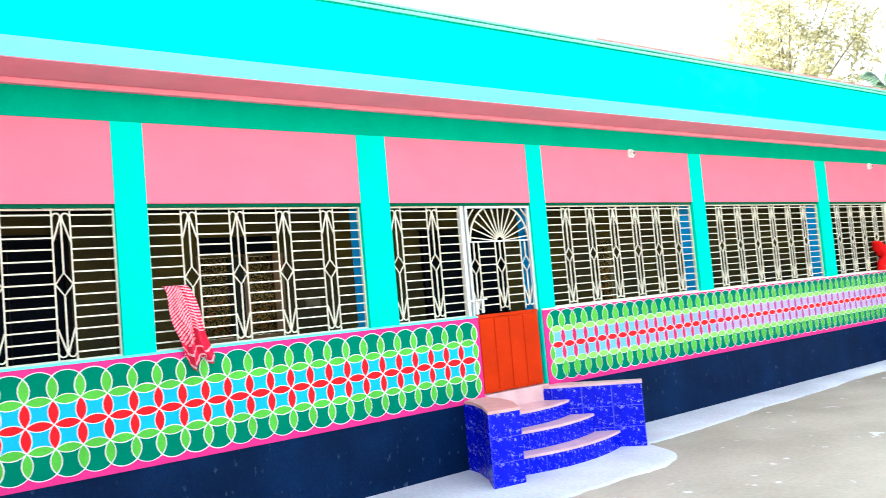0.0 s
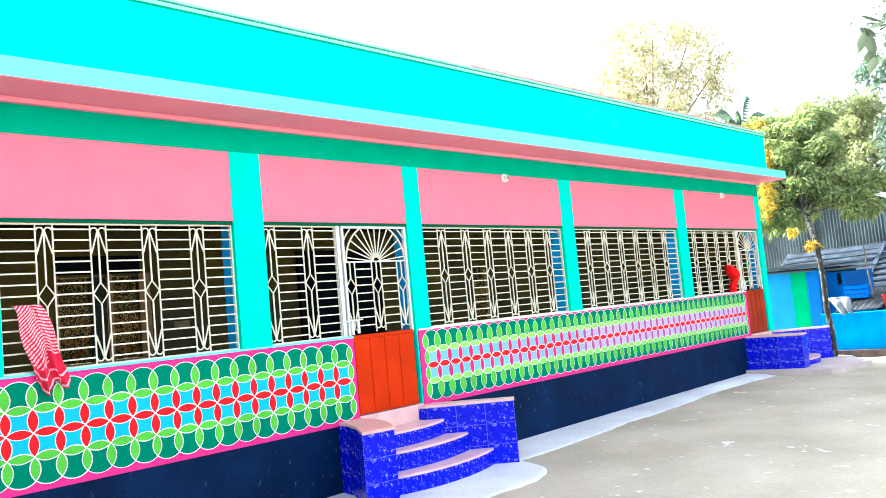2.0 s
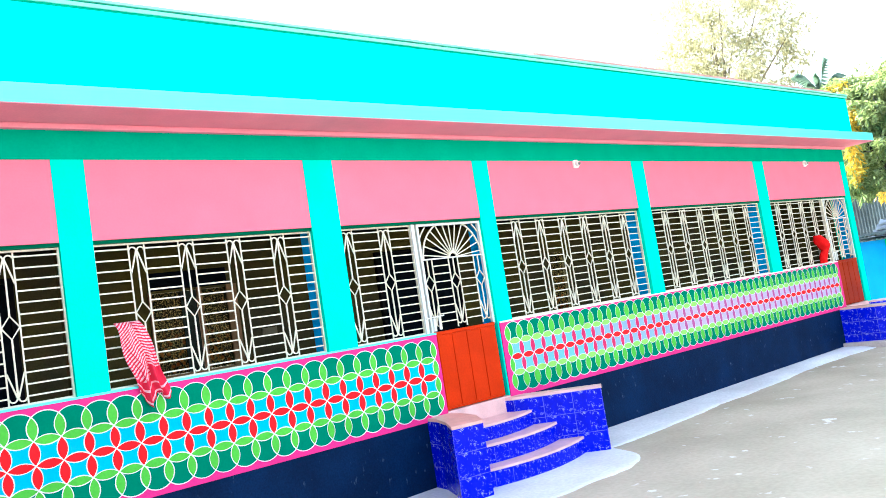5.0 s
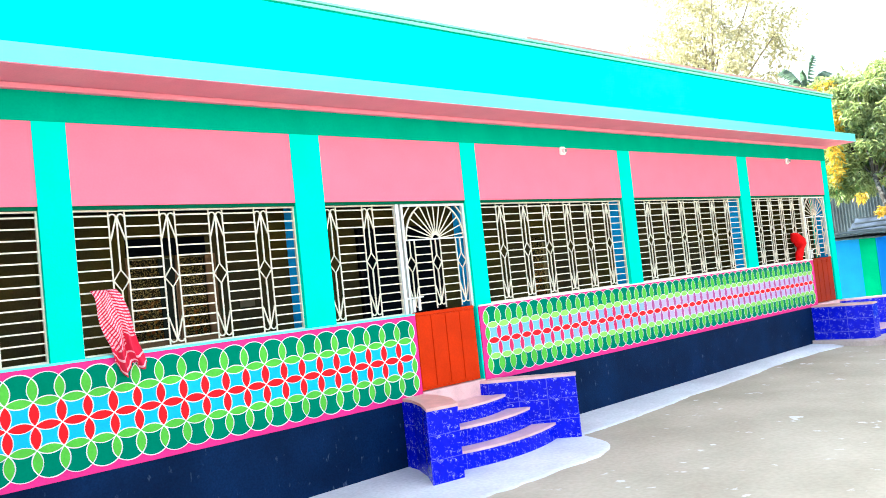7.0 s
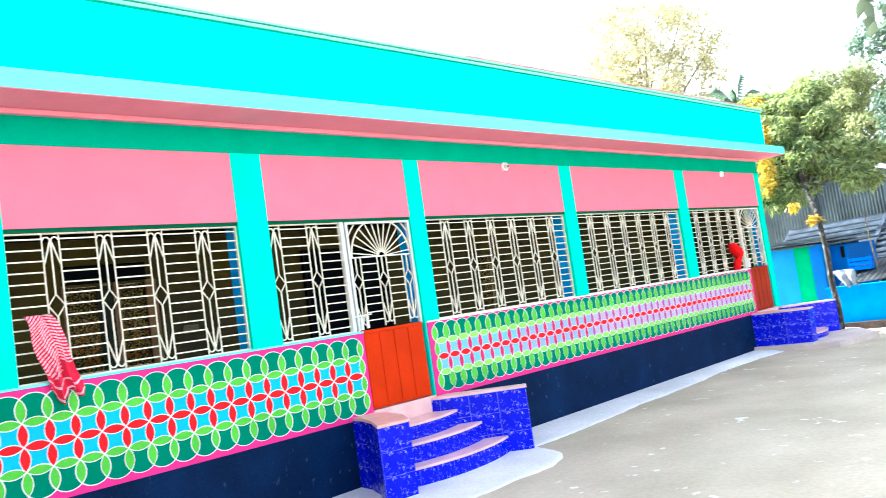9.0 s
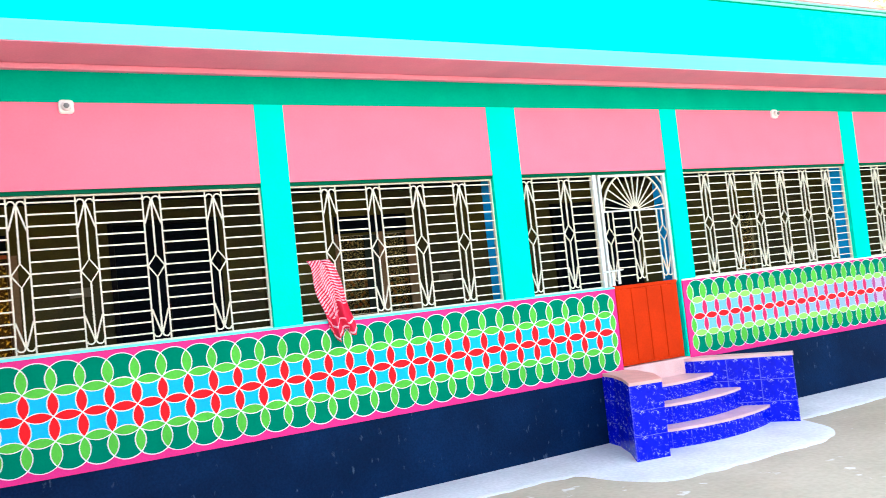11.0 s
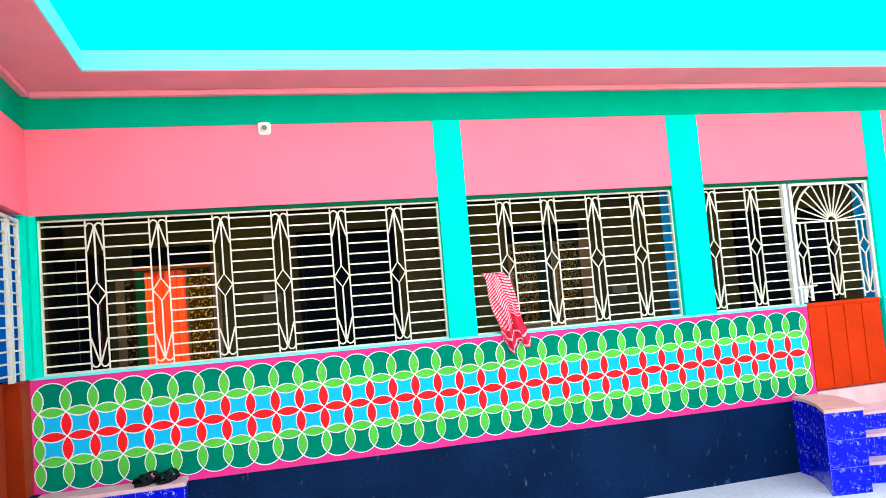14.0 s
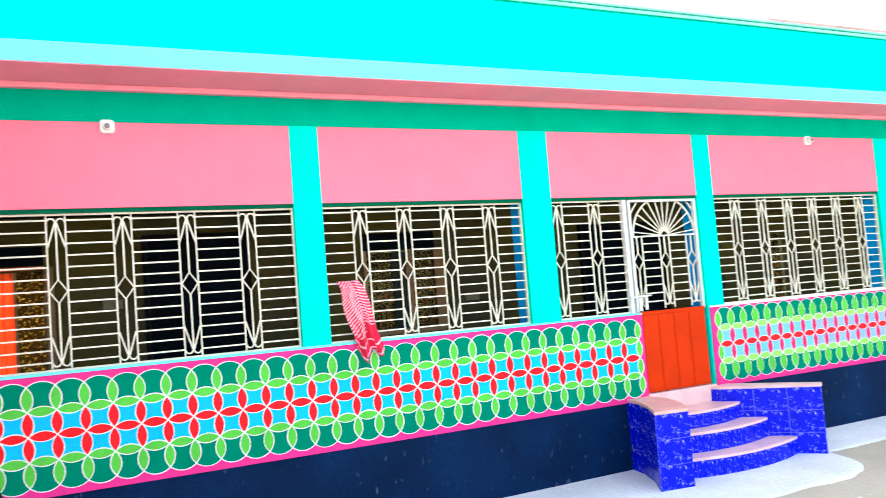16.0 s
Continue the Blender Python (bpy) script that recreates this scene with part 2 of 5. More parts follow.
M["bluegreen"] = leaf_material("blue_green_leaves", (0.17, 0.26, 0.2), (0.035, 0.07, 0.06), (0.14, 0.22, 0.13))
M["nearleaf"] = leaf_material("broad_olive_leaves", (0.1, 0.14, 0.1), (0.05, 0.08, 0.06), (0.09, 0.12, 0.07))
# Leaf tones raised pale, with washed-out hazy light in the colour.
M["paleleaf"] = leaf_material("washed_out_pale_leaves", (0.46, 0.44, 0.26), (0.15, 0.16, 0.1), (0.52, 0.48, 0.25))


def tile_material():
    m = material("deep_blue_glazed_tile", (0.005, 0.01, 0.7), 0.2, 0.1, scale=9, fine=40, bump=0.0, spec=0.15)
    n, l = m.node_tree.nodes, m.node_tree.links
    b = n["Principled BSDF"]
    base = b.inputs["Base Color"].links[0].from_socket
    where = n.new("ShaderNodeTexCoord")
    shift = n.new("ShaderNodeVectorMath")
    shift.operation = "MULTIPLY_ADD"
    l.new(where.outputs["Object"], shift.inputs[0])
    shift.inputs[1].default_value = (0.3, 0.01, 0.21)
    shift.inputs[2].default_value = (3.1, 0.4, 1.7)
    wave = n.new("ShaderNodeTexNoise")
    wave.inputs["Scale"].default_value, wave.inputs["Detail"].default_value = 12, 2
    wave.inputs["Distortion"].default_value = 2.5
    l.new(shift.outputs["Vector"], wave.inputs["Vector"])
    ridge = n.new("ShaderNodeValToRGB")
    e = ridge.color_ramp.elements
    e[0].position, e[0].color = 0.482, (0, 0, 0, 1)
    e[1].position, e[1].color = 0.5, (1, 1, 1, 1)
    e.new(0.518).color = (0, 0, 0, 1)
    l.new(wave.outputs["Fac"], ridge.inputs["Fac"])
    patch = n.new("ShaderNodeTexNoise")
    patch.inputs["Scale"].default_value = 17
    l.new(shift.outputs["Vector"], patch.inputs["Vector"])
    gate = n.new("ShaderNodeMapRange")
    gate.inputs["From Min"].default_value, gate.inputs["From Max"].default_value = 0.5, 0.58
    l.new(patch.outputs["Fac"], gate.inputs["Value"])
    fac = n.new("ShaderNodeMath")
    fac.operation = "MULTIPLY"
    l.new(ridge.outputs["Color"], fac.inputs[0])
    l.new(gate.outputs["Result"], fac.inputs[1])
    mix = n.new("ShaderNodeMix")
    mix.data_type = "RGBA"
    l.new(fac.outputs["Value"], mix.inputs["Factor"])
    l.new(base, mix.inputs["A"])
    mix.inputs["B"].default_value = (0.7, 0.75, 1.0, 1)
    l.new(mix.outputs["Result"], b.inputs["Base Color"])
    return m


M["tile"] = tile_material()


def ground_material():
    m = material("pale_sandy_cement_ground", (0.58, 0.51, 0.39), 0.9, 0.08, scale=0.9, fine=25, bump=0.35, second=(0.45, 0.39, 0.29))
    n, l = m.node_tree.nodes, m.node_tree.links
    b = n["Principled BSDF"]
    base = b.inputs["Base Color"].links[0].from_socket
    geo = n.new("ShaderNodeNewGeometry")
    spots = n.new("ShaderNodeTexNoise")
    spots.inputs["Scale"].default_value, spots.inputs["Detail"].default_value = 5.5, 8
    l.new(geo.outputs["Position"], spots.inputs["Vector"])
    gate = n.new("ShaderNodeMapRange")
    gate.inputs["From Min"].default_value, gate.inputs["From Max"].default_value = 0.655, 0.7
    l.new(spots.outputs["Fac"], gate.inputs["Value"])
    mix = n.new("ShaderNodeMix")
    mix.data_type = "RGBA"
    l.new(gate.outputs["Result"], mix.inputs["Factor"])
    l.new(base, mix.inputs["A"])
    mix.inputs["B"].default_value = (0.68, 0.66, 0.6, 1)
    l.new(mix.outputs["Result"], b.inputs["Base Color"])
    return m


M["ground"] = ground_material()


def towel_material():
    """Red and white woven cloth: fine slanting stripes, a plain end with a few white bands."""
    m = bpy.data.materials.new("red_white_woven_cotton")
    m.use_nodes = True
    n, l = m.node_tree.nodes, m.node_tree.links
    b = n["Principled BSDF"]
    uv = n.new("ShaderNodeUVMap")
    sep = n.new("ShaderNodeSeparateXYZ")
    l.new(uv.outputs["UV"], sep.inputs["Vector"])

    def math_node(op, a, c):
        k = n.new("ShaderNodeMath")
        k.operation = op
        for i, v in ((0, a), (1, c)):
            if isinstance(v, (int, float)):
                k.inputs[i].default_value = v
            else:
                l.new(v, k.inputs[i])
        return k.outputs["Value"]
    x, y = sep.outputs["X"], sep.outputs["Y"]
    fold = math_node("GREATER_THAN", x, 0.6)
    slant = math_node("SINE", math_node("ADD", math_node("MULTIPLY", y, 140.0), math_node("MULTIPLY", x, -50.0)), 0.0)
    level = math_node("SINE", math_node("ADD", math_node("MULTIPLY", y, 140.0), math_node("MULTIPLY", x, 10.0)), 0.0)
    weave = math_node("ADD", math_node("MULTIPLY", slant, math_node("SUBTRACT", 1.0, fold)), math_node("MULTIPLY", level, fold))
    stripe = math_node("GREATER_THAN", weave, 0.0)
    dash = math_node("GREATER_THAN", math_node("SINE", math_node("ADD", math_node("MULTIPLY", x, 52.0), math_node("MULTIPLY", y, 30.0)), 0.0), -0.9)
    end = math_node("ADD", 0.2, math_node("MULTIPLY", fold, 0.14))
    body = math_node("MULTIPLY", math_node("MULTIPLY", stripe, dash), math_node("GREATER_THAN", y, end))
    band = math_node("MULTIPLY", math_node("GREATER_THAN", math_node("SINE", math_node("MULTIPLY", y, 62.0), 0.0), 0.8), math_node("LESS_THAN", y, 0.18))
    fac = math_node("MAXIMUM", body, band)
    mix = n.new("ShaderNodeMix")
    mix.data_type = "RGBA"
    l.new(fac, mix.inputs["Factor"])
    mix.inputs["A"].default_value = (0.66, 0.008, 0.05, 1)
    mix.inputs["B"].default_value = (0.86, 0.52, 0.58, 1)
    l.new(mix.outputs["Result"], b.inputs["Base Color"])
    b.inputs["Roughness"].default_value = 0.9
    return m


M["towel"] = towel_material()


# ---------------------------------------------------------------- mesh tools
def part(name, bm, mat, parent=None, label=""):
    """Links a bmesh as one mesh object, under parent if there is one."""
    me = bpy.data.meshes.new(name)
    bm.normal_update()
    bm.to_mesh(me)
    bm.free()
    me.materials.append(M[mat])
    ob = new(name, me)
    if parent:
        ob.parent = parent
    if label:
        ob["label"] = label
    return ob


def share(name, me, m, parent):
    """An object of its own on a shared mesh."""
    ob = new(name, me)
    ob.parent = parent
    ob.matrix_basis = m
    return ob


def holder(name, label="", category="", group="", kind="", at=(0, 0, 0)):
    ob = tagged(new(name), label, category, group, kind)
    ob.location = at
    return ob


def box(bm, x0, x1, y0, y1, z0, z1, bevel=0.0):
    vs = [bm.verts.new(p) for p in ((x0, y0, z0), (x1, y0, z0), (x1, y1, z0), (x0, y1, z0), (x0, y0, z1), (x1, y0, z1), (x1, y1, z1), (x0, y1, z1))]
    fs = [bm.faces.new([vs[i] for i in f]) for f in ((3, 2, 1, 0), (4, 5, 6, 7), (0, 1, 5, 4), (1, 2, 6, 5), (2, 3, 7, 6), (3, 0, 4, 7))]
    if bevel:
        es = list({e for f in fs for e in f.edges})
        bmesh.ops.bevel(bm, geom=es, offset=bevel, segments=2, affect="EDGES", profile=0.6)
    return bm


def boxed(*a, **k):
    return box(bmesh.new(), *a, **k)


def prism(bm, outline, z0, z1):
    """A solid from a plan outline, anticlockwise seen from above."""
    lo = [bm.verts.new((x, y, z0)) for x, y in outline]
    hi = [bm.verts.new((x, y, z1)) for x, y in outline]
    bm.faces.new(list(reversed(lo)))
    bm.faces.new(hi)
    k = len(outline)
    for i in range(k):
        j = (i + 1) % k
        bm.faces.new((lo[i], lo[j], hi[j], hi[i]))
    return bm


def strip(bm, pts, t, y, depth=None, closed=False):
    """A bar of square section along points in the x-z plane, centred at y."""
    depth = depth or t
    k = len(pts)
    rings = []
    for i in range(k):
        if closed:
            a, c = Vector(pts[i - 1]), Vector(pts[(i + 1) % k])
        else:
            a, c = Vector(pts[max(i - 1, 0)]), Vector(pts[min(i + 1, k - 1)])
        way = (c - a).normalized()
        nx, nz = -way.y * t / 2, way.x * t / 2
        x, z = pts[i]
        rings.append([bm.verts.new(p) for p in ((x + nx, y - depth / 2, z + nz), (x - nx, y - depth / 2, z - nz), (x - nx, y + depth / 2, z - nz), (x + nx, y + depth / 2, z + nz))])
    for i in range(k if closed else k - 1):
        p, q = rings[i], rings[(i + 1) % k]
        for s in range(4):
            bm.faces.new((p[s], p[(s + 1) % 4], q[(s + 1) % 4], q[s]))
    if not closed:
        bm.faces.new(rings[0])
        bm.faces.new(list(reversed(rings[-1])))
    return bm


def tube(bm, pts, radii, sides=8):
    """A round limb along points."""
    rings = []
    for i, p in enumerate(pts):
        p = Vector(p)
        way = (Vector(pts[min(i + 1, len(pts) - 1)]) - Vector(pts[max(i - 1, 0)])).normalized()
        u = way.orthogonal().normalized()
        v = way.cross(u)
        rings.append([bm.verts.new(p + (u * math.cos(a) + v * math.sin(a)) * radii[i]) for a in [2 * math.pi * s / sides for s in range(sides)]])
    for a, c in zip(rings, rings[1:]):
        for s in range(sides):
            bm.faces.new((a[s], a[(s + 1) % sides], c[(s + 1) % sides], c[s]))
    bm.faces.new(list(reversed(rings[0])))
    bm.faces.new(rings[-1])
    for f in bm.faces:
        f.smooth = True
    return bm


def arc(cx, cz, r, a0, a1, k=14):
    return [(cx + r * math.cos(radians(a0 + (a1 - a0) * i / k)), cz + r * math.sin(radians(a0 + (a1 - a0) * i / k))) for i in range(k + 1)]


# ---------------------------------------------------------------- plan
GROUND, PLINTH, SILL, LINTEL, BAND, SOFFIT = -0.07, 0.615, 1.415, 2.575, 3.21, 3.45
CORNER, END = -0.06, 16.45
DEEP = 0.23
OVER = 0.5
SLAB_LOW, SLAB_TOP, PARAPET_TOP = 3.485, 3.63, 4.38
PILLARS = [(CORNER, -0.01), (2.99, 3.225), (5.13, 5.44), (7.225, 7.45), (10.055, 10.317), (13.18, 13.487), (16.262, END)]

# ---------------------------------------------------------------- ground
bm = bmesh.new()
R = 600
ring = [[bm.verts.new((8 + r * math.cos(a), -3 + r * math.sin(a), GROUND)) for a in [2 * math.pi * i / 48 for i in range(48)]] for r in (6, 25, 120, R)]
bm.faces.new(ring[0])
for a, c in zip(ring, ring[1:]):
    for i in range(48):
        bm.faces.new((a[i], c[i], c[(i + 1) % 48], a[(i + 1) % 48]))
tagged(part("ground", bm, "ground"), "pale sandy cement yard with lighter worn patches", "ground", kind="structure")

# whitewashed apron along the plinth, wider round the steps
bm = bmesh.new()
rows_ = []
for i in range(281):
    x = 0.3 + i * 0.0525
    out = float(np.interp(x, [0.3, 4.9, 5.4, 8.0, 9.8, 12.5, 14.2, 15.0], [0.68, 0.68, 0.72, 0.72, 0.62, 0.47, 0.43, 0.55]))
    out += 0.02 * math.sin(x * 2.3) + 0.03 * noise.noise((x * 1.7, 0, 3))
    if abs(x - 6.56) < 1.4:
        out = max(out, 1.44 * (1 - ((x - 6.56) / 1.4) ** 6) ** 0.5 + 0.04 * noise.noise((x * 2.6, 3, 1)))
    out += 0.025 * noise.noise((x * 6, 1, 3)) + 0.012 * noise.noise((x * 17, 5, 3))
    rise_ = float(np.interp(x, [0.3, 4.8, 6.0, 8.8, 12.4, 15.0], [-0.062, -0.062, -0.055, -0.042, -0.034, -0.03]))
    rows_.append([bm.verts.new((x, y, z)) for y, z in ((0.0, rise_), (-0.35, rise_ - 0.004), (-out + 0.06, GROUND + 0.012), (-out, GROUND + 0.006), (-out - 0.03, GROUND - 0.02))])
for a, c in zip(rows_, rows_[1:]):
    for k in range(4):
        bm.faces.new((a[k], a[k + 1], c[k + 1], c[k]))
for f in bm.faces:
    f.smooth = True
tagged(part("apron", bm, "apron"), "whitewashed cement apron along the foot of the wall", "apron", kind="structure")
bm = prism(bmesh.new(), [(15.02, 0.0), (15.0, -0.9), (15.15, -1.42), (15.35, -1.5), (16.3, -1.68), (17.3, -1.05), (17.6, -0.5), (17.6, 0.0)], GROUND - 0.02, 0.02)
tagged(part("apron_end", bm, "cement"), "pinkish grey cement apron at the end of the house", "apron", kind="structure")

# ---------------------------------------------------------------- front wall
front = holder("wall_front", "turquoise and pink verandah front with navy plinth", "wall", kind="structure")
for k, (x0, x1) in enumerate(PILLARS):
    low = 0.0 if k == 6 else PLINTH if k == 3 else SILL
    part("pillar", boxed(x0, x1, -0.006, 0.075, low, LINTEL - 0.001 if k == 0 else BAND), "turquoise", front)
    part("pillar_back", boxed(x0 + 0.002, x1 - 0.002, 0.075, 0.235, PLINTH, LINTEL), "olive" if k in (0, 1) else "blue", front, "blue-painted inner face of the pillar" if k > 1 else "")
for (a, x0), (x1, c) in zip(PILLARS, PILLARS[1:]):
    part("panel", boxed(CORNER if a == CORNER else x0, x1, 0.0, DEEP, LINTEL, BAND), "pink", front, "pink panel above the opening")
    part("lintel_edge", boxed(x0, x1, 0.012, 0.075, LINTEL - 0.029, LINTEL - 0.001), "shadegreen", front, "green lintel edge, coloured dark for the shade under the lintel")
part("beam", boxed(CORNER, END, -0.008, DEEP, BAND, SLAB_LOW - 0.005), "beam", front, "sea green beam, coloured darker for the shade under the eave")
WALLS = [(CORNER - 0.12, 6.36), (7.245, 15.40)]
for x0, x1 in WALLS:
    part("low_wall", boxed(x0, x1, -0.02, 0.1, PLINTH - (0.04 if x0 < 1 else 0.02), SILL - 0.01), "magenta", front, "magenta low wall with a painted circle pattern")
    part("sill", boxed(x0, x1, -0.026, 0.12, SILL - 0.01, SILL + 0.008), "fascia" if x0 < 1 else "white", front, "pale cyan sill" if x0 < 1 else "whitish sill")
part("plinth", boxed(CORNER, END, -0.012, 0.098, -0.2, PLINTH - 0.006), "navy", front, "navy blue plinth")
for x0, x1 in ((6.36, 7.225), (15.40, 16.262)):
    part("threshold", boxed(x0, x1, -0.03, 0.3, PLINTH - 0.005, PLINTH + 0.012), "tread", front)
    part("door_riser", boxed(x0 - 0.1, x1 + 0.02, -0.03, -0.0125, 0.3, PLINTH - 0.006), "tread", front, "pale pink riser under the door")


def pattern(x_start, s, count, z_mid, sz, lilac_from, edge=0.7072, band="leafgreen", line=0.0037):
    """Four rows of overlapping painted circles; the overlaps make petals. edge: the half width of the outer rows' circles, in spacings."""
    layers = {k: bmesh.new() for k in ("deepgreen", "skyblue", "palecyan", "palelilac", "lilac", "leafgreen", "mintleaf", "red", "rose", "plum", "white")}
    rx, rz, q = s / math.sqrt(2), sz / math.sqrt(2), 5
    y1, y2, y3 = -0.0215, -0.023, -0.0245
    hand = random.Random(count)

    def point(cx, cz, a):
        return cx + rx * math.cos(radians(a)), cz + rz * math.sin(radians(a))

    def span(cx, cz, a0, a1):
        return [point(cx, cz, a0 + (a1 - a0) * i / q) for i in range(q + 1)]

    def lens(key, cx, cz, dx, dz, a, wide=None):
        bm = layers[key]
        pts = span(cx, cz, a - 45, a + 45)[:-1] + span(cx + dx, cz + dz, a + 135, a + 225)[:-1]
        if wide:
            mx = cx + dx / 2
            pts = [(mx + (x - mx) * (wide - 0.5) / 0.2072, z) for x, z in pts]
        f = bm.faces.new([bm.verts.new((x, y2, z)) for x, z in pts])
        if f.normal.y > 0:
            f.normal_flip()
    for j in range(4):
        cz = z_mid + (1.5 - j) * sz
        for i in range(count):
            cx = x_start + (i + 0.5) * s
            pts = []
            for a, dx, dz, inner in ((0, s, 0, True), (90, 0, sz, j > 0), (180, -s, 0, True), (270, 0, -sz, j < 3)):
                if inner:
                    pts += span(cx + dx, cz + dz, a + 225, a + 135)[:-1]
                else:
                    pts += span(cx, cz, a - 45, a + 45)[:-1]
            far = cx - lilac_from
            key = "deepgreen" if j in (0, 3) else "skyblue" if lilac_from > 50 else "palecyan" if far < 0 else "palelilac" if far < 1.6 else "lilac"
            bm = layers[key]
            mid = bm.verts.new((cx, y1, cz))
            vs = [bm.verts.new((x, y1, z)) for x, z in pts]
            for k in range(len(vs)):
                bm.faces.new((mid, vs[k], vs[(k + 1) % len(vs)]))
            side = "leafgreen" if j in (0, 3) else "red" if lilac_from > 50 else "rose" if far < 1.4 else "plum"
            rim = edge if j in (0, 3) else None
            ax = edge * s if j in (0, 3) else rx
            if i == 0:
                lens("leafgreen", cx, cz, -s, 0, 180, rim)
            lens("leafgreen" if i == count - 1 else side, cx, cz, s, 0, 0, rim)
            if j < 3:
                lens("red" if j == 1 else band, cx, cz, 0, -sz, 270)
            bm = layers["white"]
            k, w = 28, line + hand.uniform(-0.0007, 0.0007)
            ox, oz = hand.uniform(-0.0014, 0.0014), hand.uniform(-0.0014, 0.0014)
            yy = y3 - 0.0004 * (i % 2 + 2 * (j % 2))
            a = [bm.verts.new((cx + ox + (ax + w) * math.cos(2 * math.pi * t / k), yy, cz + oz + (rz + w) * math.sin(2 * math.pi * t / k))) for t in range(k)]
            c = [bm.verts.new((cx + ox + (ax - w) * math.cos(2 * math.pi * t / k), yy, cz + oz + (rz - w) * math.sin(2 * math.pi * t / k))) for t in range(k)]
            for t in range(k):
                bm.faces.new((a[t], a[(t + 1) % k], c[(t + 1) % k], c[t]))
    for x in (x_start, x_start + count * s):
        a = 180 if x == x_start else 0
        for j in range(4):
            cz = z_mid + (1.5 - j) * sz
            pts = span(x + (s / 2 if a == 180 else -s / 2) + (-s if a == 180 else s), cz, a + 135, a + 225)
            strip(layers["white"], pts, 0.008, y3 - 0.002, 0.0012)
    names = {"deepgreen": "painted_cells", "skyblue": "painted_cells", "palecyan": "painted_cells", "palelilac": "painted_cells", "lilac": "painted_cells", "leafgreen": "painted_petals", "mintleaf": "painted_petals", "rose": "painted_petals", "red": "painted_petals", "plum": "painted_petals", "white": "painted_outlines"}
    for key, bm in layers.items():
        if bm.verts:
            bmesh.ops.recalc_face_normals(bm, faces=bm.faces) if key == "white" else None
            part(names[key], bm, key, front)
        else:
            bm.free()


pattern(-0.045, 0.181, 35, 0.995, 0.171, 99)
pattern(7.335, 0.1727, 46, 1.018, 0.171, 8.7, 0.78, "mintleaf", 0.0028)

# ---------------------------------------------------------------- eave, parapet and roof
eave = holder("roof_eave", "projecting concrete eave with pale cyan edge and rose underside", "eave", kind="structure")
OUT_X, WING_END = 16.68, -4.6
edge_x = CORNER + OVER
L_SHAPE = [(CORNER - 6, WING_END), (edge_x, WING_END), (edge_x, -OVER), (OUT_X, -OVER), (OUT_X, 2.5), (CORNER - 6, 2.5)]
inset = 0.006
L_IN = [(CORNER - 6 + inset, WING_END + inset), (edge_x - inset, WING_END + inset), (edge_x - inset, -OVER + inset), (OUT_X - inset, -OVER + inset), (OUT_X - inset, 2.5 - inset), (CORNER - 6 + inset, 2.5 - inset)]
part("slab", prism(bmesh.new(), L_SHAPE, SLAB_LOW + 0.004, SLAB_TOP), "fascia", eave, "pale cyan slab edge")
part("underside", prism(bmesh.new(), L_IN, SLAB_LOW - 0.004, SLAB_LOW + 0.003), "soffit", eave, "rose pink underside")
bm = bmesh.new()
box(bm, CORNER + 0.05, END + 0.06, -0.06, 0.0, SOFFIT - 0.015, SLAB_LOW - 0.005, 0.012)
box(bm, CORNER, CORNER + 0.06, WING_END + 0.1, -0.06, SOFFIT - 0.015, SLAB_LOW - 0.005, 0.012)
part("moulding", bm, "soffit", eave)
PY = -0.2
par = holder("parapet", "bright cyan roof parapet with a stepped top edge", "parapet", kind="structure")
PX = CORNER - PY
part("parapet_wall", boxed(PX, 16.58, PY, PY + 0.13, SLAB_TOP, PARAPET_TOP - 0.03), "cyan", par)
part("parapet_wall", boxed(PX - 0.13, PX, WING_END + 0.3, PY + 0.13, SLAB_TOP, PARAPET_TOP - 0.03), "cyan", par)
part("parapet_wall", boxed(16.39, 16.58, PY + 0.13, 2.3, SLAB_TOP, PARAPET_TOP - 0.03), "cyan", par)
for z, up, out, mat in ((-0.03, 0.014, 0.006, "beam"), (-0.0155, 0.03, 0.022, "capping"), (0.015, 0.012, 0.012, "beam"), (0.0275, 0.022, 0.035, "capping")):
    z += PARAPET_TOP
    bm = bmesh.new()
    box(bm, PX + out, 16.58 + out, PY - out, PY + 0.13 + out, z, z + up)
    box(bm, PX - 0.13 - out, PX + out - 0.001, WING_END + 0.3, PY + 0.13 + out, z, z + up)
    part("coping", bm, mat, par)
part("roof_edge", boxed(8.5, 16.45, PY + 0.18, PY + 0.5, SLAB_TOP, PARAPET_TOP + 0.18), "brick_edge", par, "faded pink render behind the parapet")
roof = part("roof", boxed(CORNER - 5.9, 16.4, PY + 0.6, 2.4, SLAB_TOP + 0.001, SLAB_TOP + 0.05), "apron")
tagged(roof, "flat cement roof behind the parapet", "roof", kind="structure")

# ---------------------------------------------------------------- body of the house behind the verandah
BACK = 2.0
back = holder("wall_back", "olive plastered wall inside the verandah, coloured dark for its shade", "wall", kind="structure")
OPENINGS = [(0.37, 1.08, 0.62, 2.262), (4.26, 5.08, 1.4, 2.275), (10.32, 10.66, 1.3, 2.26)]
xs = [CORNER - 0.2] + [v for o in OPENINGS for v in o[:2]] + [16.4]
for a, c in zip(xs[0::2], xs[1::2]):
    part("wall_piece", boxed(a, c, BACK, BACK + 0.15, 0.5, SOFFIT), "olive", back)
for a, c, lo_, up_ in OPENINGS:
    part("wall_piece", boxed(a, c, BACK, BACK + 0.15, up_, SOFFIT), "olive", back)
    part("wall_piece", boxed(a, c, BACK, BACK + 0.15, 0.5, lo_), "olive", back)
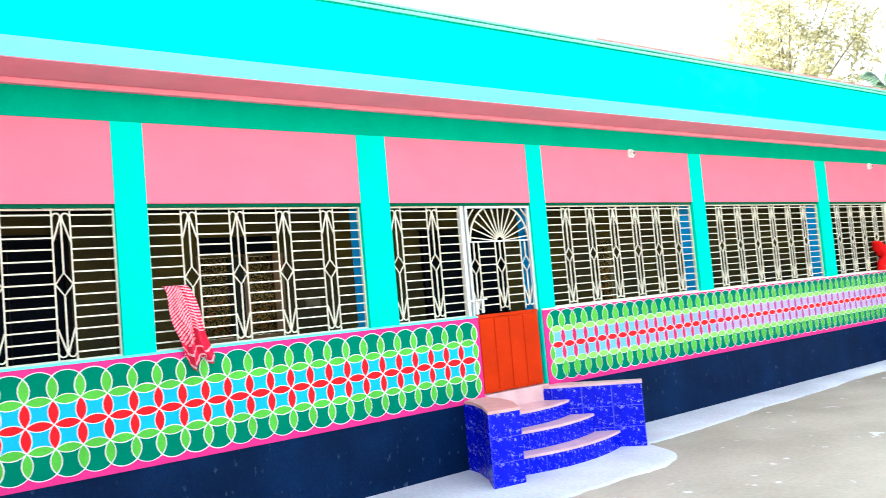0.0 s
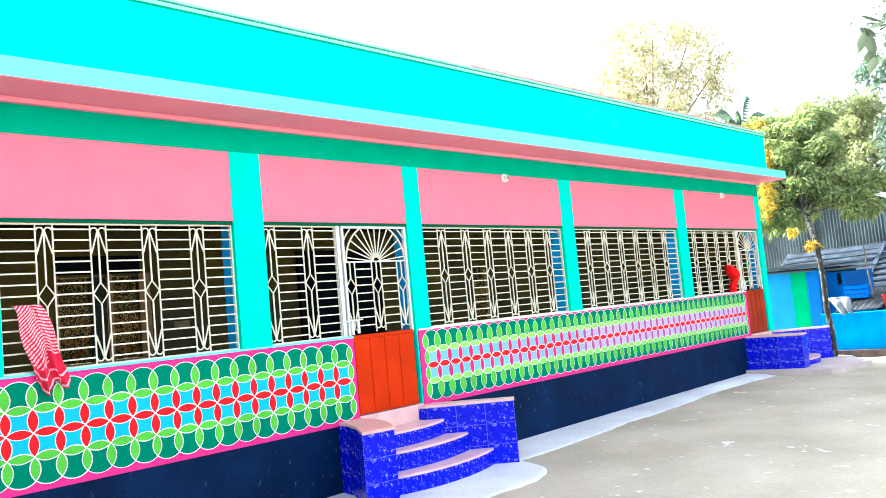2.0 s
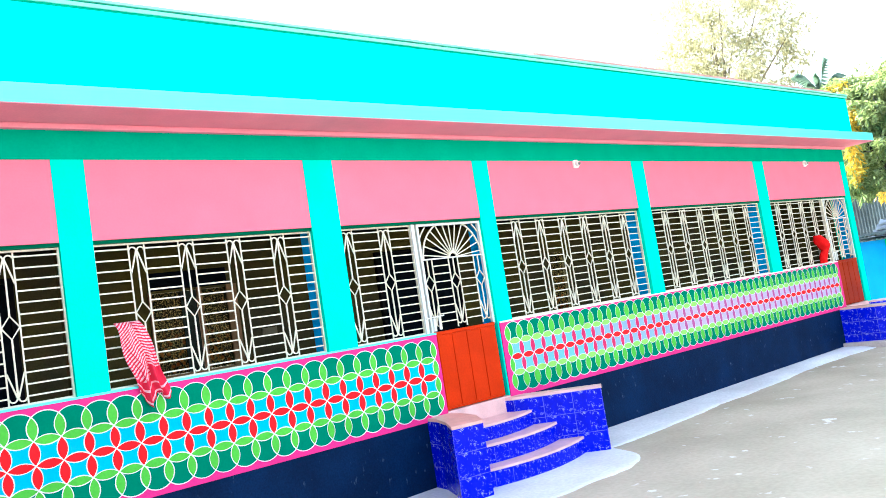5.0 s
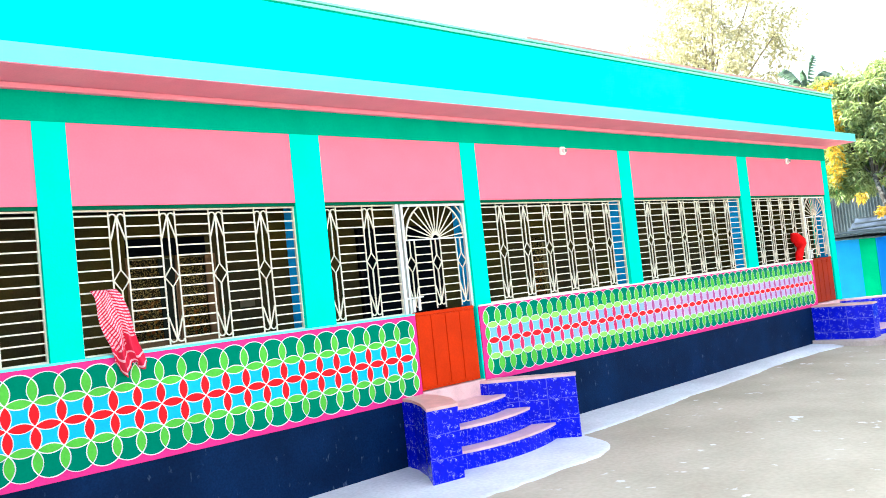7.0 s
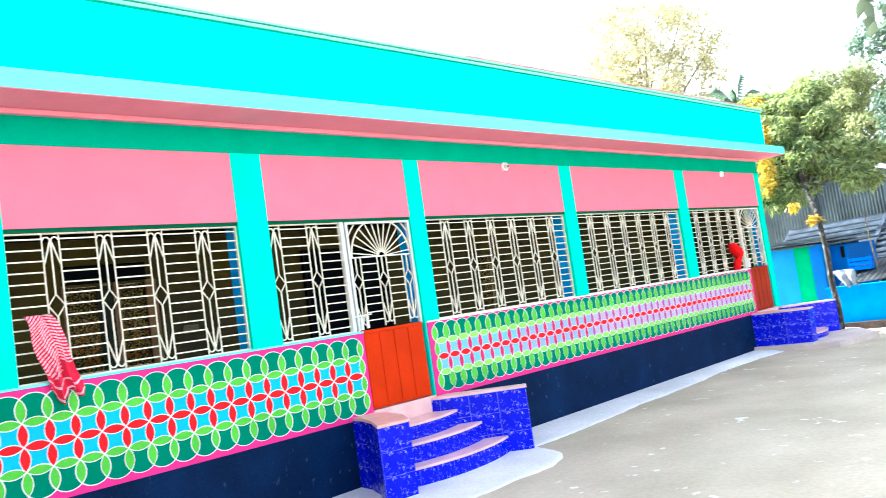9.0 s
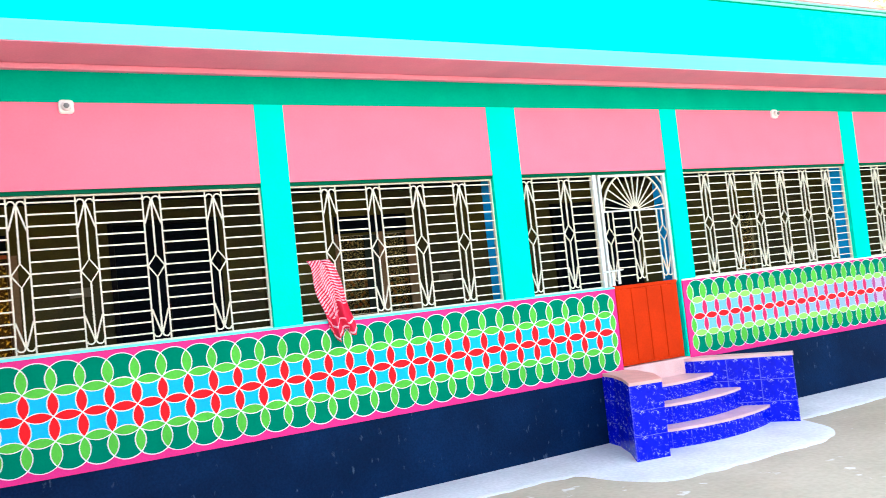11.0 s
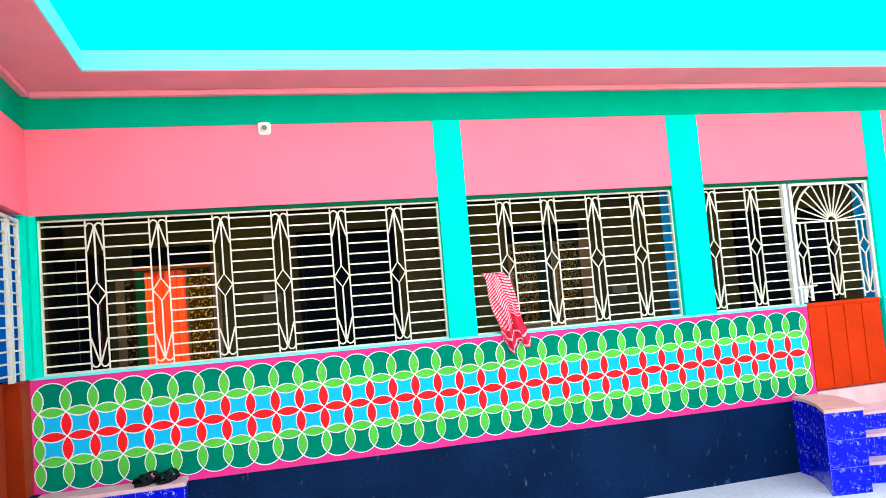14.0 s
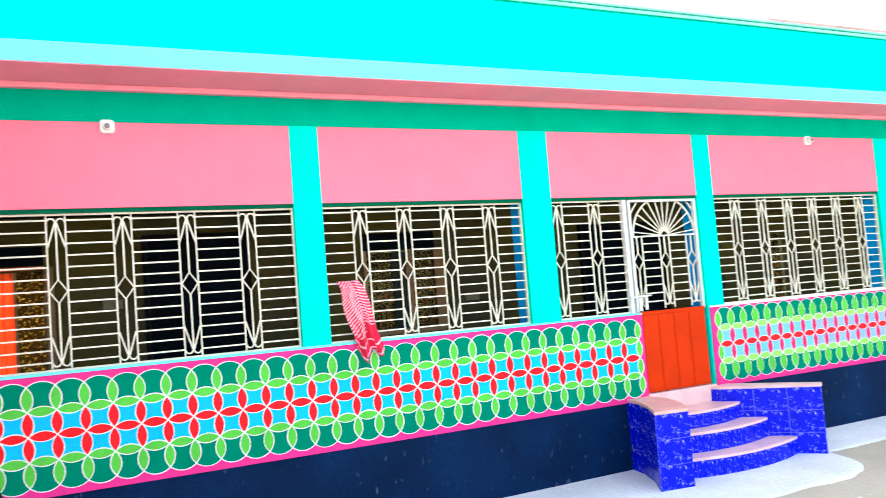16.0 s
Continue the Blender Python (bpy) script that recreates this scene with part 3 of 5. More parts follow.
tagged(part("wall_end", boxed(16.3, END, DEEP, BACK + 0.15, -0.1, SOFFIT), "turquoise"), "turquoise end wall of the house", "wall", kind="structure")
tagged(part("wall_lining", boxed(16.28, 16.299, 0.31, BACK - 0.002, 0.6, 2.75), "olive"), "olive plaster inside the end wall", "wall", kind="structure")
# End wall, floor and ceiling carry the indoor shade as near-black colour.
tagged(part("wall_left", boxed(CORNER - 0.3, CORNER - 0.2, 0.02, BACK + 0.15, -0.1, SOFFIT), "dim"), "end wall inside the verandah, coloured near-black for its shade", "wall", kind="structure")
tagged(part("floor", boxed(CORNER - 0.2, 16.3, 0.1, BACK, 0.5, 0.6), "dim"), "cement verandah floor, coloured near-black for the indoor shade", "floor", kind="structure")
tagged(part("ceiling", boxed(CORNER - 0.2, 16.3, DEEP + 0.001, BACK, 2.76, 2.86), "dim"), "verandah ceiling, coloured near-black for the indoor shade", "ceiling", kind="structure")

# ---------------------------------------------------------------- side wing at the inner corner
wing = holder("wall_wing", "pink and green wall of the side wing", "wall", kind="structure")
part("panel", boxed(CORNER - DEEP, CORNER, WING_END, -0.001, LINTEL, BAND), "pink", wing)
part("beam", boxed(CORNER - DEEP, CORNER + 0.008, WING_END, -0.009, BAND, SLAB_LOW - 0.005), "beam", wing)
part("plinth", boxed(CORNER - DEEP, CORNER + 0.012, WING_END, -0.013, -0.2, PLINTH), "navy", wing)
part("pillar", boxed(CORNER - 0.06, CORNER + 0.004, -0.078, -0.007, SILL, LINTEL), "turquoise", wing)
part("pillar_back", boxed(CORNER - 0.3, CORNER - 0.06, -0.078, -0.021, SILL, LINTEL), "wingblue", wing, "blue-painted inner face")
part("pillar", boxed(CORNER - DEEP, CORNER + 0.004, -1.4, -1.15, PLINTH, BAND), "turquoise", wing)
part("low_wall", boxed(CORNER - 0.1, CORNER + 0.01, WING_END, -1.4, PLINTH, SILL), "magenta", wing)
part("panel_end", boxed(CORNER - DEEP, CORNER, WING_END, -1.4, SILL, LINTEL - 0.001), "pink", wing)
part("inner_wall", boxed(CORNER - 1.1, CORNER - 1.0, WING_END, 0.0, 0.0, SOFFIT), "wingblue", wing, "blue wall inside the side wing, coloured deeper for its shade")
part("inner_end", boxed(CORNER - 0.999, CORNER - 0.305, -0.02, 0.0, 0.0, SOFFIT), "wingblue", wing)
part("end_wall", boxed(CORNER - 6, CORNER - 0.001, WING_END - 0.15, WING_END, -0.2, SOFFIT), "pink", wing)

# ---------------------------------------------------------------- grilles
GY, W = 0.055, 0.062
Z0, Z1 = SILL + 0.008, LINTEL - 0.03


def ornament_mesh(z0, z1, zc, hooked=True):
    bm = bmesh.new()
    for s in (-1, 1):
        strip(bm, [(s * W, z0), (s * W, z1)], 0.011, 0)
        for zt, g in ((z1 - 0.03, 1), (z0 + 0.03, -1))[0 if hooked else 1:]:
            hook = arc(s * W * 0.5, zt - g * 0.03, W * 0.42, 180 if s > 0 else 0, 10 if s > 0 else 170, 8)
            hook = [(x, zt - g * 0.03 + g * (z - (zt - g * 0.03))) for x, z in hook]
            strip(bm, [(s * W * 0.92, zt - g * 0.21), (s * W * 0.08, zt - g * 0.035)], 0.011, 0)
            strip(bm, hook, 0.011, 0)
    strip(bm, [(0, z1 - (0.06 if hooked else 0.0)), (0, zc + 0.085)], 0.012, 0)
    strip(bm, [(0, zc - 0.085), (0, z0 + 0.06)], 0.012, 0)
    strip(bm, [(0, zc + 0.085), (W * 0.96, zc), (0, zc - 0.085), (-W * 0.96, zc)], 0.012, 0, closed=True)
    me = bpy.data.meshes.new("ornament")
    bm.to_mesh(me)
    bm.free()
    me.materials.append(M["cream"])
    return me


ORNAMENT = ornament_mesh(Z0, Z1, 1.987)
SHORT = ornament_mesh(SILL + 0.03, 2.175, 1.925, False)
BARS = {}


def crossbar(x0, x1, z, y, parent):
    key = round(x1 - x0, 3)
    if key not in BARS:
        bm = bmesh.new()
        strip(bm, [(-key / 2, 0), (key / 2, 0)], 0.0115, 0)
        me = bpy.data.meshes.new("crossbar")
        bm.to_mesh(me)
        bm.free()
        me.materials.append(M["cream"])
        BARS[key] = me
    share("crossbar", BARS[key], pose((x0 + x1) / 2, y, z), parent)


def frame_part(x0, x1, z0, z1, parent, t=0.022, mat="silver"):
    bm = bmesh.new()
    strip(bm, [(x0 + t / 2, z0), (x0 + t / 2, z1)], t, GY, 0.03)
    strip(bm, [(x1 - t / 2, z0), (x1 - t / 2, z1)], t, GY, 0.03)
    strip(bm, [(x0 + t, z1 - t / 2), (x1 - t, z1 - t / 2)], t, GY, 0.03)
    strip(bm, [(x0 + t, z0 + t / 2), (x1 - t, z0 + t / 2)], t, GY, 0.03)
    part("window_frame", bm, mat, parent)


def grille(name, x0, x1, centres, label):
    w = holder(name, label, "window grille", kind="structure")
    frame_part(x0, x1, Z0, Z1, w, 0.014, "cream")
    for c in centres:
        share("ornament", ORNAMENT, pose(c, GY, 0), w)
    edges = [x0 + 0.012] + [v for c in centres for v in (c - W, c + W)] + [x1 - 0.012]
    rows_n = 13
    for a, c in zip(edges[0::2], edges[1::2]):
        if c - a > 0.03:
            for r in range(rows_n):
                crossbar(a, c, 2.498 - r * 0.0842, GY, w)
    return w


def evenly(x0, x1, k):
    step = (x1 - x0) / (k + 0.62)
    return [x0 + step * (i + 0.81) for i in range(k)]


grille("window_1", -0.01, 2.99, [0.367, 0.812, 1.268, 1.71, 2.165, 2.62], "cream iron window grille with diamond ornaments")
grille("window_2", 3.225, 5.13, [3.557, 3.958, 4.374, 4.796], "cream iron window grille with a towel hung on it")
grille("window_3", 5.44, 6.29, [5.524, 5.954], "narrow cream iron grille beside the door")
grille("window_4", 7.45, 10.055, [7.797 + 0.392 * i for i in range(6)], "cream iron window grille with diamond ornaments")
grille("window_5", 10.317, 13.18, [10.684 + 0.4235 * i for i in range(6)], "cream iron window grille with diamond ornaments")
grille("window_6", 13.487, 15.35, [13.8 + 0.403 * i for i in range(4)], "cream iron grille beside the far door")


def door(name, x0, x1, label, post=0.04, post_mat="silver", leaf_mat="door"):
    """A gate with a fan of bars in its arch, and a sheet steel lower leaf."""
    d_ = holder(name, label, "door", kind="structure")
    zb = 2.175
    cx = (x0 + x1) / 2 + 0.01
    bm = bmesh.new()
    strip(bm, [(x0 - 0.06, SILL), (x0 - 0.06, Z1)], post, GY - 0.01, 0.05)
    part("gate_post", bm, post_mat, d_)
    bm = bmesh.new()
    strip(bm, [(x0 + 0.005, PLINTH + 0.02), (x0 + 0.005, Z1)], 0.028, GY - 0.01, 0.035)
    strip(bm, [(x1 - 0.015, SILL), (x1 - 0.015, Z1)], 0.03, GY - 0.01, 0.035)
    strip(bm, [(x0 + 0.02, Z1 - 0.012), (x1 - 0.03, Z1 - 0.012)], 0.024, GY - 0.01, 0.035)
    strip(bm, [(x0 + 0.02, zb), (x1 - 0.03, zb)], 0.014, GY, 0.02)
    part("gate_frame", bm, "silver", d_)
    bm = bmesh.new()
    r = (x1 - x0) / 2 - 0.035
    strip(bm, arc(cx, zb, r, 0, 180, 24), 0.014, GY, 0.016)
    hi = Z1 - 0.03 - zb
    a0 = math.degrees(math.asin(min(1, hi / (r + 0.07))))
    a1 = math.degrees(math.acos((r + 0.02) / (r + 0.07)))
    for lo_, up_ in ((a1, a0), (180 - a0, 180 - a1)):
        strip(bm, arc(cx, zb, r + 0.07, lo_, up_, 8), 0.011, GY, 0.014)
    strip(bm, arc(cx, zb, 0.05, 0, 180, 10), 0.012, GY, 0.014)
    part("fan_arch", bm, "cream", d_)
    for i in range(13):
        a = radians(7 + 166 * i / 12)
        bm = bmesh.new()
        strip(bm, [(cx + 0.05 * math.cos(a), zb + 0.05 * math.sin(a)), (cx + r * math.cos(a), zb + r * math.sin(a))], 0.0105, GY)
        part("fan_ray", bm, "cream", d_)
    cs = [x0 + 0.085, cx - 0.01, x1 - 0.085]
    for c in cs:
        share("ornament", SHORT, pose(c, GY, 0), d_)
    for a, c in ((cs[0] + W, cs[1] - W), (cs[1] + W, cs[2] - W)):
        for r_ in range(8):
            crossbar(a, c, zb - 0.075 - r_ * 0.083, GY, d_)
    leaf = part("leaf", boxed(x0, x1 - 0.03, 0.015, 0.05, PLINTH + 0.02, SILL + 0.012, 0.004), leaf_mat, d_, "sheet steel lower leaf")
    w = (x1 - 0.03 - x0)
    for i in range(4):
        a = x0 + 0.025 + i * (w - 0.05) / 4
        part("leaf_panel", boxed(a + 0.006, a + (w - 0.05) / 4 - 0.006, 0.006, 0.0155, PLINTH + 0.045, SILL - 0.03, 0.003), leaf_mat, leaf)
    part("leaf_rail", boxed(x0 + 0.002, x1 - 0.032, 0.004, 0.0145, SILL - 0.02, SILL + 0.01, 0.003), leaf_mat, leaf)
    bm = bmesh.new()
    strip(bm, [(x0 - 0.07, SILL + 0.16), (x0 + 0.16, SILL + 0.17)], 0.014, GY - 0.045)
    strip(bm, [(x0 + 0.03, SILL + 0.02), (x0 + 0.03, SILL + 0.15)], 0.03, GY - 0.04, 0.014)
    strip(bm, [(x0 + 0.1, SILL + 0.03), (x0 + 0.1, SILL + 0.16)], 0.02, GY - 0.04, 0.014)
    part("bolt", bm, "silver", d_, "white sliding bolt with a hasp")
    return d_


door("door_1", 6.36, 7.225, "orange-red steel door with a white sunburst grille above")
door("door_2", 15.40, 16.262, "brown-red steel door with a cream sunburst grille above", 0.03, "cream", "doordark")

# gate and window of the side wing, seen edge on
w = holder("window_7", "cream grille and brown-red gate of the side wing", "window grille", kind="structure")
bm = bmesh.new()
for y in (-0.092, -0.31, -0.36, -1.14):
    box(bm, CORNER - 0.07, CORNER - 0.04, y - 0.012, y + 0.012, SILL, Z1)
box(bm, CORNER - 0.07, CORNER - 0.04, -1.13, -0.104, Z1 - 0.022, Z1 - 0.001)
part("window_frame", bm, "silver", w)
for r in range(14):
    z = Z1 - 0.045 - r * (Z1 - Z0 - 0.09) / 13
    part("crossbar", boxed(CORNER - 0.06, CORNER - 0.049, -0.3, -0.104, z - 0.006, z + 0.006), "cream", w)
    part("crossbar", boxed(CORNER - 0.06, CORNER - 0.049, -1.13, -0.38, z - 0.006, z + 0.006), "cream", w)
part("gate_jamb", boxed(CORNER - 0.16, CORNER - 0.03, -0.24, -0.022, PLINTH + 0.01, SILL - 0.002, 0.004), "doordark", w, "brown-red steel jamb panel")
part("gate_leaf", boxed(CORNER - 0.15, CORNER - 0.1, -1.14, -0.375, PLINTH + 0.01, SILL, 0.004), "doordark", w, "brown-red sheet steel gate leaf")

# ---------------------------------------------------------------- inside the verandah
CURTAIN = (0.448, 0.85)
c_ = holder("door_curtain", "bright orange cloth curtain hanging in an inner doorway", "curtain")
bm = bmesh.new()
cols = []
for i in range(41):
    x = CURTAIN[0] + (CURTAIN[1] - CURTAIN[0]) * i / 40
    y = BACK + 0.06 + 0.022 * math.sin(i * 0.95 + 0.6 * math.sin(i * 0.31))
    cols.append([bm.verts.new((x, y, 0.62)), bm.verts.new((x, y, 2.28))])
for a, c in zip(cols, cols[1:]):
    bm.faces.new((a[0], c[0], c[1], a[1])).smooth = True
part("cloth", bm, "curtain", c_)
part("rod", tube(bmesh.new(), [(0.36, BACK + 0.06, 2.275), (1.10, BACK + 0.06, 2.275)], [0.01, 0.01]), "greenwood", c_)
shutter = part("shutter", boxed(0.355, 0.452, BACK + 0.012, BACK + 0.045, 0.601, 2.27, 0.004), "greenwood")
tagged(shutter, "green wooden door leaf beside the orange curtain", "door leaf")
jamb = holder("door_frame", "brown-beige wooden door frame with a patterned side pane", "door frame")
part("post", boxed(0.19, 0.27, BACK - 0.03, BACK - 0.001, 0.6, 2.2, 0.004), "beige", jamb)
part("pane", boxed(0.272, 0.352, BACK - 0.015, BACK - 0.001, 0.6, 2.16), "gold", jamb, "dark and yellow patterned pane")
part("post", boxed(1.09, 1.17, BACK - 0.03, BACK - 0.001, 0.6, 2.3, 0.004), "beige", jamb)
part("head", boxed(0.355, 1.088, BACK - 0.02, BACK - 0.001, 2.275, 2.31, 0.004), "curtain", jamb, "orange painted head of the frame")
cup = holder("glass_cupboard", "dark cupboard with navy glass doors in the corner", "cupboard")
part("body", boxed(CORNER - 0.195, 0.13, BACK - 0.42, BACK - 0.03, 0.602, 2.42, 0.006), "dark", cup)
for x0_, x1_ in ((CORNER - 0.19, -0.07), (-0.06, 0.12)):
    part("glass_door", boxed(x0_, x1_, BACK - 0.435, BACK - 0.421, 0.64, 2.4, 0.003), "nightglass", cup)


def dark_doorway(x0, x1, top, label):
    """Near-black door panels, thinly framed against the inner wall, for an unlit doorway."""
    d_ = holder("inner_doorway", label, "door", group="dark doors on the inner wall")
    mid = (x0 + x1) / 2
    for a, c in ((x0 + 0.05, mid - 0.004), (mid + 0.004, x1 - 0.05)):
        leaf = part("doorway_fill", boxed(a, c, BACK - 0.04, BACK - 0.002, 0.602, top - 0.05, 0.004), "openingshade", d_)
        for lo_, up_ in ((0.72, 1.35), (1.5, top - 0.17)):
            part("doorway_fill_panel", boxed(a + 0.07, c - 0.07, BACK - 0.048, BACK - 0.0405, lo_, up_, 0.003), "openingshade", leaf)
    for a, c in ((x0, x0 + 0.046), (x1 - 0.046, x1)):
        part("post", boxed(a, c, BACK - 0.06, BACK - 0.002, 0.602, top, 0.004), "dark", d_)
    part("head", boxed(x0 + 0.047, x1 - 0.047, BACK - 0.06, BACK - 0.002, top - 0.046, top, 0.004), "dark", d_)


dark_doorway(1.95, 2.99, 2.56, "near-black door-shaped panels in place of a dark doorway inside the verandah")
dark_doorway(7.1, 8.45, 2.5, "near-black door-shaped panels in place of the dark doorway behind the entrance gate")
# Near-black panels take the place of the darkness in the transoms.
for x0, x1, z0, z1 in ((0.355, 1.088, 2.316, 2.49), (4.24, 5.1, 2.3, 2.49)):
    tr = part("transom", boxed(x0, x1, BACK - 0.012, BACK - 0.001, z0, z1, 0.003), "openingshade")
    tagged(tr, "near-black panel put for the unlit transom over an inner opening", "transom", "transoms on the inner wall")


def hung_cloth(bm, x0, x1, z0, z1, y, folds):
    """A cloth in shallow upright folds."""
    k = folds * 6
    cols = []
    for i in range(k + 1):
        yy = y + 0.01 * math.sin(2 * math.pi * folds * i / k)
        cols.append([bm.verts.new((x0 + (x1 - x0) * i / k, yy, z)) for z in (z0, z1)])
    for a, c in zip(cols, cols[1:]):
        bm.faces.new((a[0], c[0], c[1], a[1])).smooth = True
    return bm


g = holder("patterned_panel", "yellow patterned glass panel glowing with daylight", "window panel")
part("pane", boxed(0.857, 1.073, BACK + 0.05, BACK + 0.056, 0.61, 2.286), "gold", g)
bm = bmesh.new()
strip(bm, [(0.845, 0.632), (0.845, 2.278), (1.085, 2.278), (1.085, 0.632)], 0.024, BACK + 0.05, 0.04, closed=True)
part("frame", bm, "beige", g)

inner = holder("window_8", "inner window with a brown frame and a dim glass leaf", "window", kind="structure")
for a, c in ((4.225, 4.262), (4.745, 4.8), (5.08, 5.2)):
    part("window_frame", boxed(a, c, BACK - 0.025, BACK - 0.001 if a != 4.745 else BACK + 0.03, 1.4, 2.298, 0.004), "beige", inner)
part("window_sill", boxed(4.2, 5.22, BACK - 0.05, BACK - 0.001, 1.35, 1.398, 0.004), "beige", inner)
part("glass_leaf", boxed(4.57, 4.743, BACK + 0.005, BACK + 0.017, 1.402, 2.272), "dimglass", inner, "dim blue-green glass leaf")
for x0, x1, z0, z1 in ((4.25, 4.64, 1.402, 2.272), (4.76, 5.095, 1.402, 2.272), (10.325, 10.655, 1.302, 2.258)):
    cloth = part("window_curtain", hung_cloth(bmesh.new(), x0, x1, z0, z1, BACK + 0.04, 4), "flowered")
    cloth.modifiers.new("thick", "SOLIDIFY").thickness = 0.003
    tagged(cloth, "olive-gold flowered curtain drawn across an inner window", "curtain", "flowered curtains")
for x, z in ((1.58, 1.86), (5.45, 1.66)):
    s = part("switch_board", boxed(x, x + 0.18, BACK - 0.02, BACK - 0.001, z, z + 0.09, 0.004), "boardgrey")
    tagged(s, "brown-grey switch board on the inner wall", "switch board", group="switch boards")

# ---------------------------------------------------------------- lamp holders on the pink panels
def lamp_holder(x, z):
    h = holder("lamp_holder", "white plastic lamp holder on a lobed plate on the pink panel", "lamp holder", group="lamp holders along the front", at=(x, -0.001, z))
    lobes = []
    for k in range(48):
        a = 2 * math.pi * k / 48
        r = 0.056 - 0.005 * math.cos(4 * a)
        lobes.append((r * math.cos(a), r * math.sin(a)))
    bm = bmesh.new()
    rings = [[bm.verts.new((x_ * f_, y_, z_ * f_)) for x_, z_ in lobes] for f_, y_ in ((1.0, 0.0), (1.0, -0.014), (0.86, -0.024))]
    for a, c in zip(rings, rings[1:]):
        for k in range(48):
            bm.faces.new((a[k], a[(k + 1) % 48], c[(k + 1) % 48], c[k]))
    bm.faces.new(rings[-1])
    bm.faces.new(list(reversed(rings[0])))
    bmesh.ops.recalc_face_normals(bm, faces=bm.faces)
    part("plate", bm, "plastic", h)
    part("collar", tube(bmesh.new(), [(0, -0.02, 0), (0, -0.055, -0.004), (0, -0.062, -0.004)], [0.034, 0.03, 0.026], 16), "plastic", h)
    part("socket", tube(bmesh.new(), [(0, -0.06, -0.004), (0, -0.075, -0.006)], [0.02, 0.018], 14), "socket", h)
    return h


lamp = lamp_holder(1.64, 3.175)
for x in (8.94, 14.9):
    copy_thing(lamp, pose(x, -0.001, 3.17))

# ---------------------------------------------------------------- steps
TILE = boxed(-0.5, 0.5, -0.003, 0.003, -0.5, 0.5)
tile_me = bpy.data.meshes.new("tile")
TILE.to_mesh(tile_me)
TILE.free()
tile_me.materials.append(M["tile"])


def tiles(parent, p, q, z0, z1, width=0.3, height=0.21, gap=0.005):
    """Glazed tiles on an upright face from p to q in plan; the outer side is to the right of the way."""
    p, q = Vector(p), Vector(q)
    long_, high = (q - p).length, z1 - z0
    nx, nz = max(1, round(long_ / width)), max(1, round(high / height))
    way = (q - p) / long_
    side = Vector((way.y, -way.x))
    turn = math.degrees(math.atan2(way.y, way.x))
    for i in range(nx):
        for j in range(nz):
            at = p + way * long_ * (i + 0.5) / nx + side * 0.002
            share("tile", tile_me, pose(at.x, at.y, z0 + high * (j + 0.5) / nz, 0, 0, turn) @ Matrix.Diagonal((long_ / nx - gap, 1, high / nz - gap, 1)), parent)


def bow(p, q, out, k=8):
    """Points from p to q bowed by out to the right of the way."""
    p, q = Vector(p), Vector(q)
    side = Vector(((q - p).y, -(q - p).x)).normalized()
    return [tuple(p + (q - p) * i / k + side * out * 4 * (i / k) * (1 - i / k)) for i in range(k + 1)]


def grown(outline, by):
    c = sum((Vector(p) for p in outline), Vector((0, 0))) / len(outline)
    return [tuple(Vector(p) + (Vector(p) - c).normalized() * by) for p in outline]


def steps(label, left, right, fronts):
    """Blue-tiled steps: a left and a right cheek, and treads with bowed fronts."""
    s = holder("steps", label, "steps", group="steps to the verandah")
    for outline in (left, right):
        cheek = part("cheek", prism(bmesh.new(), outline, GROUND - 0.02, 0.585), "grout", s, "blue-tiled cheek wall with a pink stone top")
        part("cheek_top", prism(bmesh.new(), grown(outline, 0.012), 0.585, 0.612), "peach" if outline is left else "tread", cheek)
        k = len(outline)
        for i in range(k):
            p, q = outline[i], outline[(i + 1) % k]
            if max(p[1], q[1]) > -0.005 and min(p[1], q[1]) > -0.02:
                continue
            tiles(cheek, p, q, GROUND, 0.583)
    low = GROUND - 0.02
    for (p, q, out, top) in fronts:
        pts = bow(p, q, out)
        outline = [(p[0], 0.0)] + pts + [(q[0], 0.0)]
        step = part("step", prism(bmesh.new(), outline, low, top - 0.025), "grout", s)
        lip = bow((p[0], p[1] - 0.015), (q[0], q[1] - 0.015), out)
        part("tread", prism(bmesh.new(), [(p[0], 0.0)] + lip + [(q[0], 0.0)], top - 0.025, top), "tread", step, "pink mosaic stone tread")
        for a, c in zip(pts, pts[1:]):
            tiles(step, a, c, max(low, top - 0.21), top - 0.027)
        low = top
    return s


LEFT = [(6.34, 0.0), (6.10, 0.0), (6.08, -0.2), (5.97, -0.47), (5.79, -0.77), (6.11, -0.82), (6.29, -0.51), (6.37, -0.2)]
RIGHT = [(7.13, 0.0), (7.17, -0.12), (7.82, -0.77), (7.91, -0.69), (7.36, 0.0)]
steps("deep blue tiled steps with pink treads up to the door", LEFT, RIGHT,
      [((6.13, -0.57), (7.63, -0.585), 0.15, 0.118), ((6.16, -0.39), (7.44, -0.42), 0.13, 0.306), ((6.2, -0.25), (7.27, -0.25), 0.11, 0.465)])
FAR_LEFT = [(15.42, 0.0), (15.13, 0.0), (15.22, -0.55), (15.36, -0.92), (15.62, -0.9), (15.55, -0.5)]
FAR_RIGHT = [(16.3, 0.0), (16.34, -0.12), (17.05, -0.8), (17.14, -0.7), (16.55, 0.0)]
steps("deep blue tiled steps at the end of the house", FAR_LEFT, FAR_RIGHT,
      [((15.5, -0.7), (16.8, -0.6), 0.2, 0.13), ((15.5, -0.42), (16.62, -0.42), 0.13, 0.32), ((15.5, -0.25), (16.45, -0.25), 0.11, 0.475)])
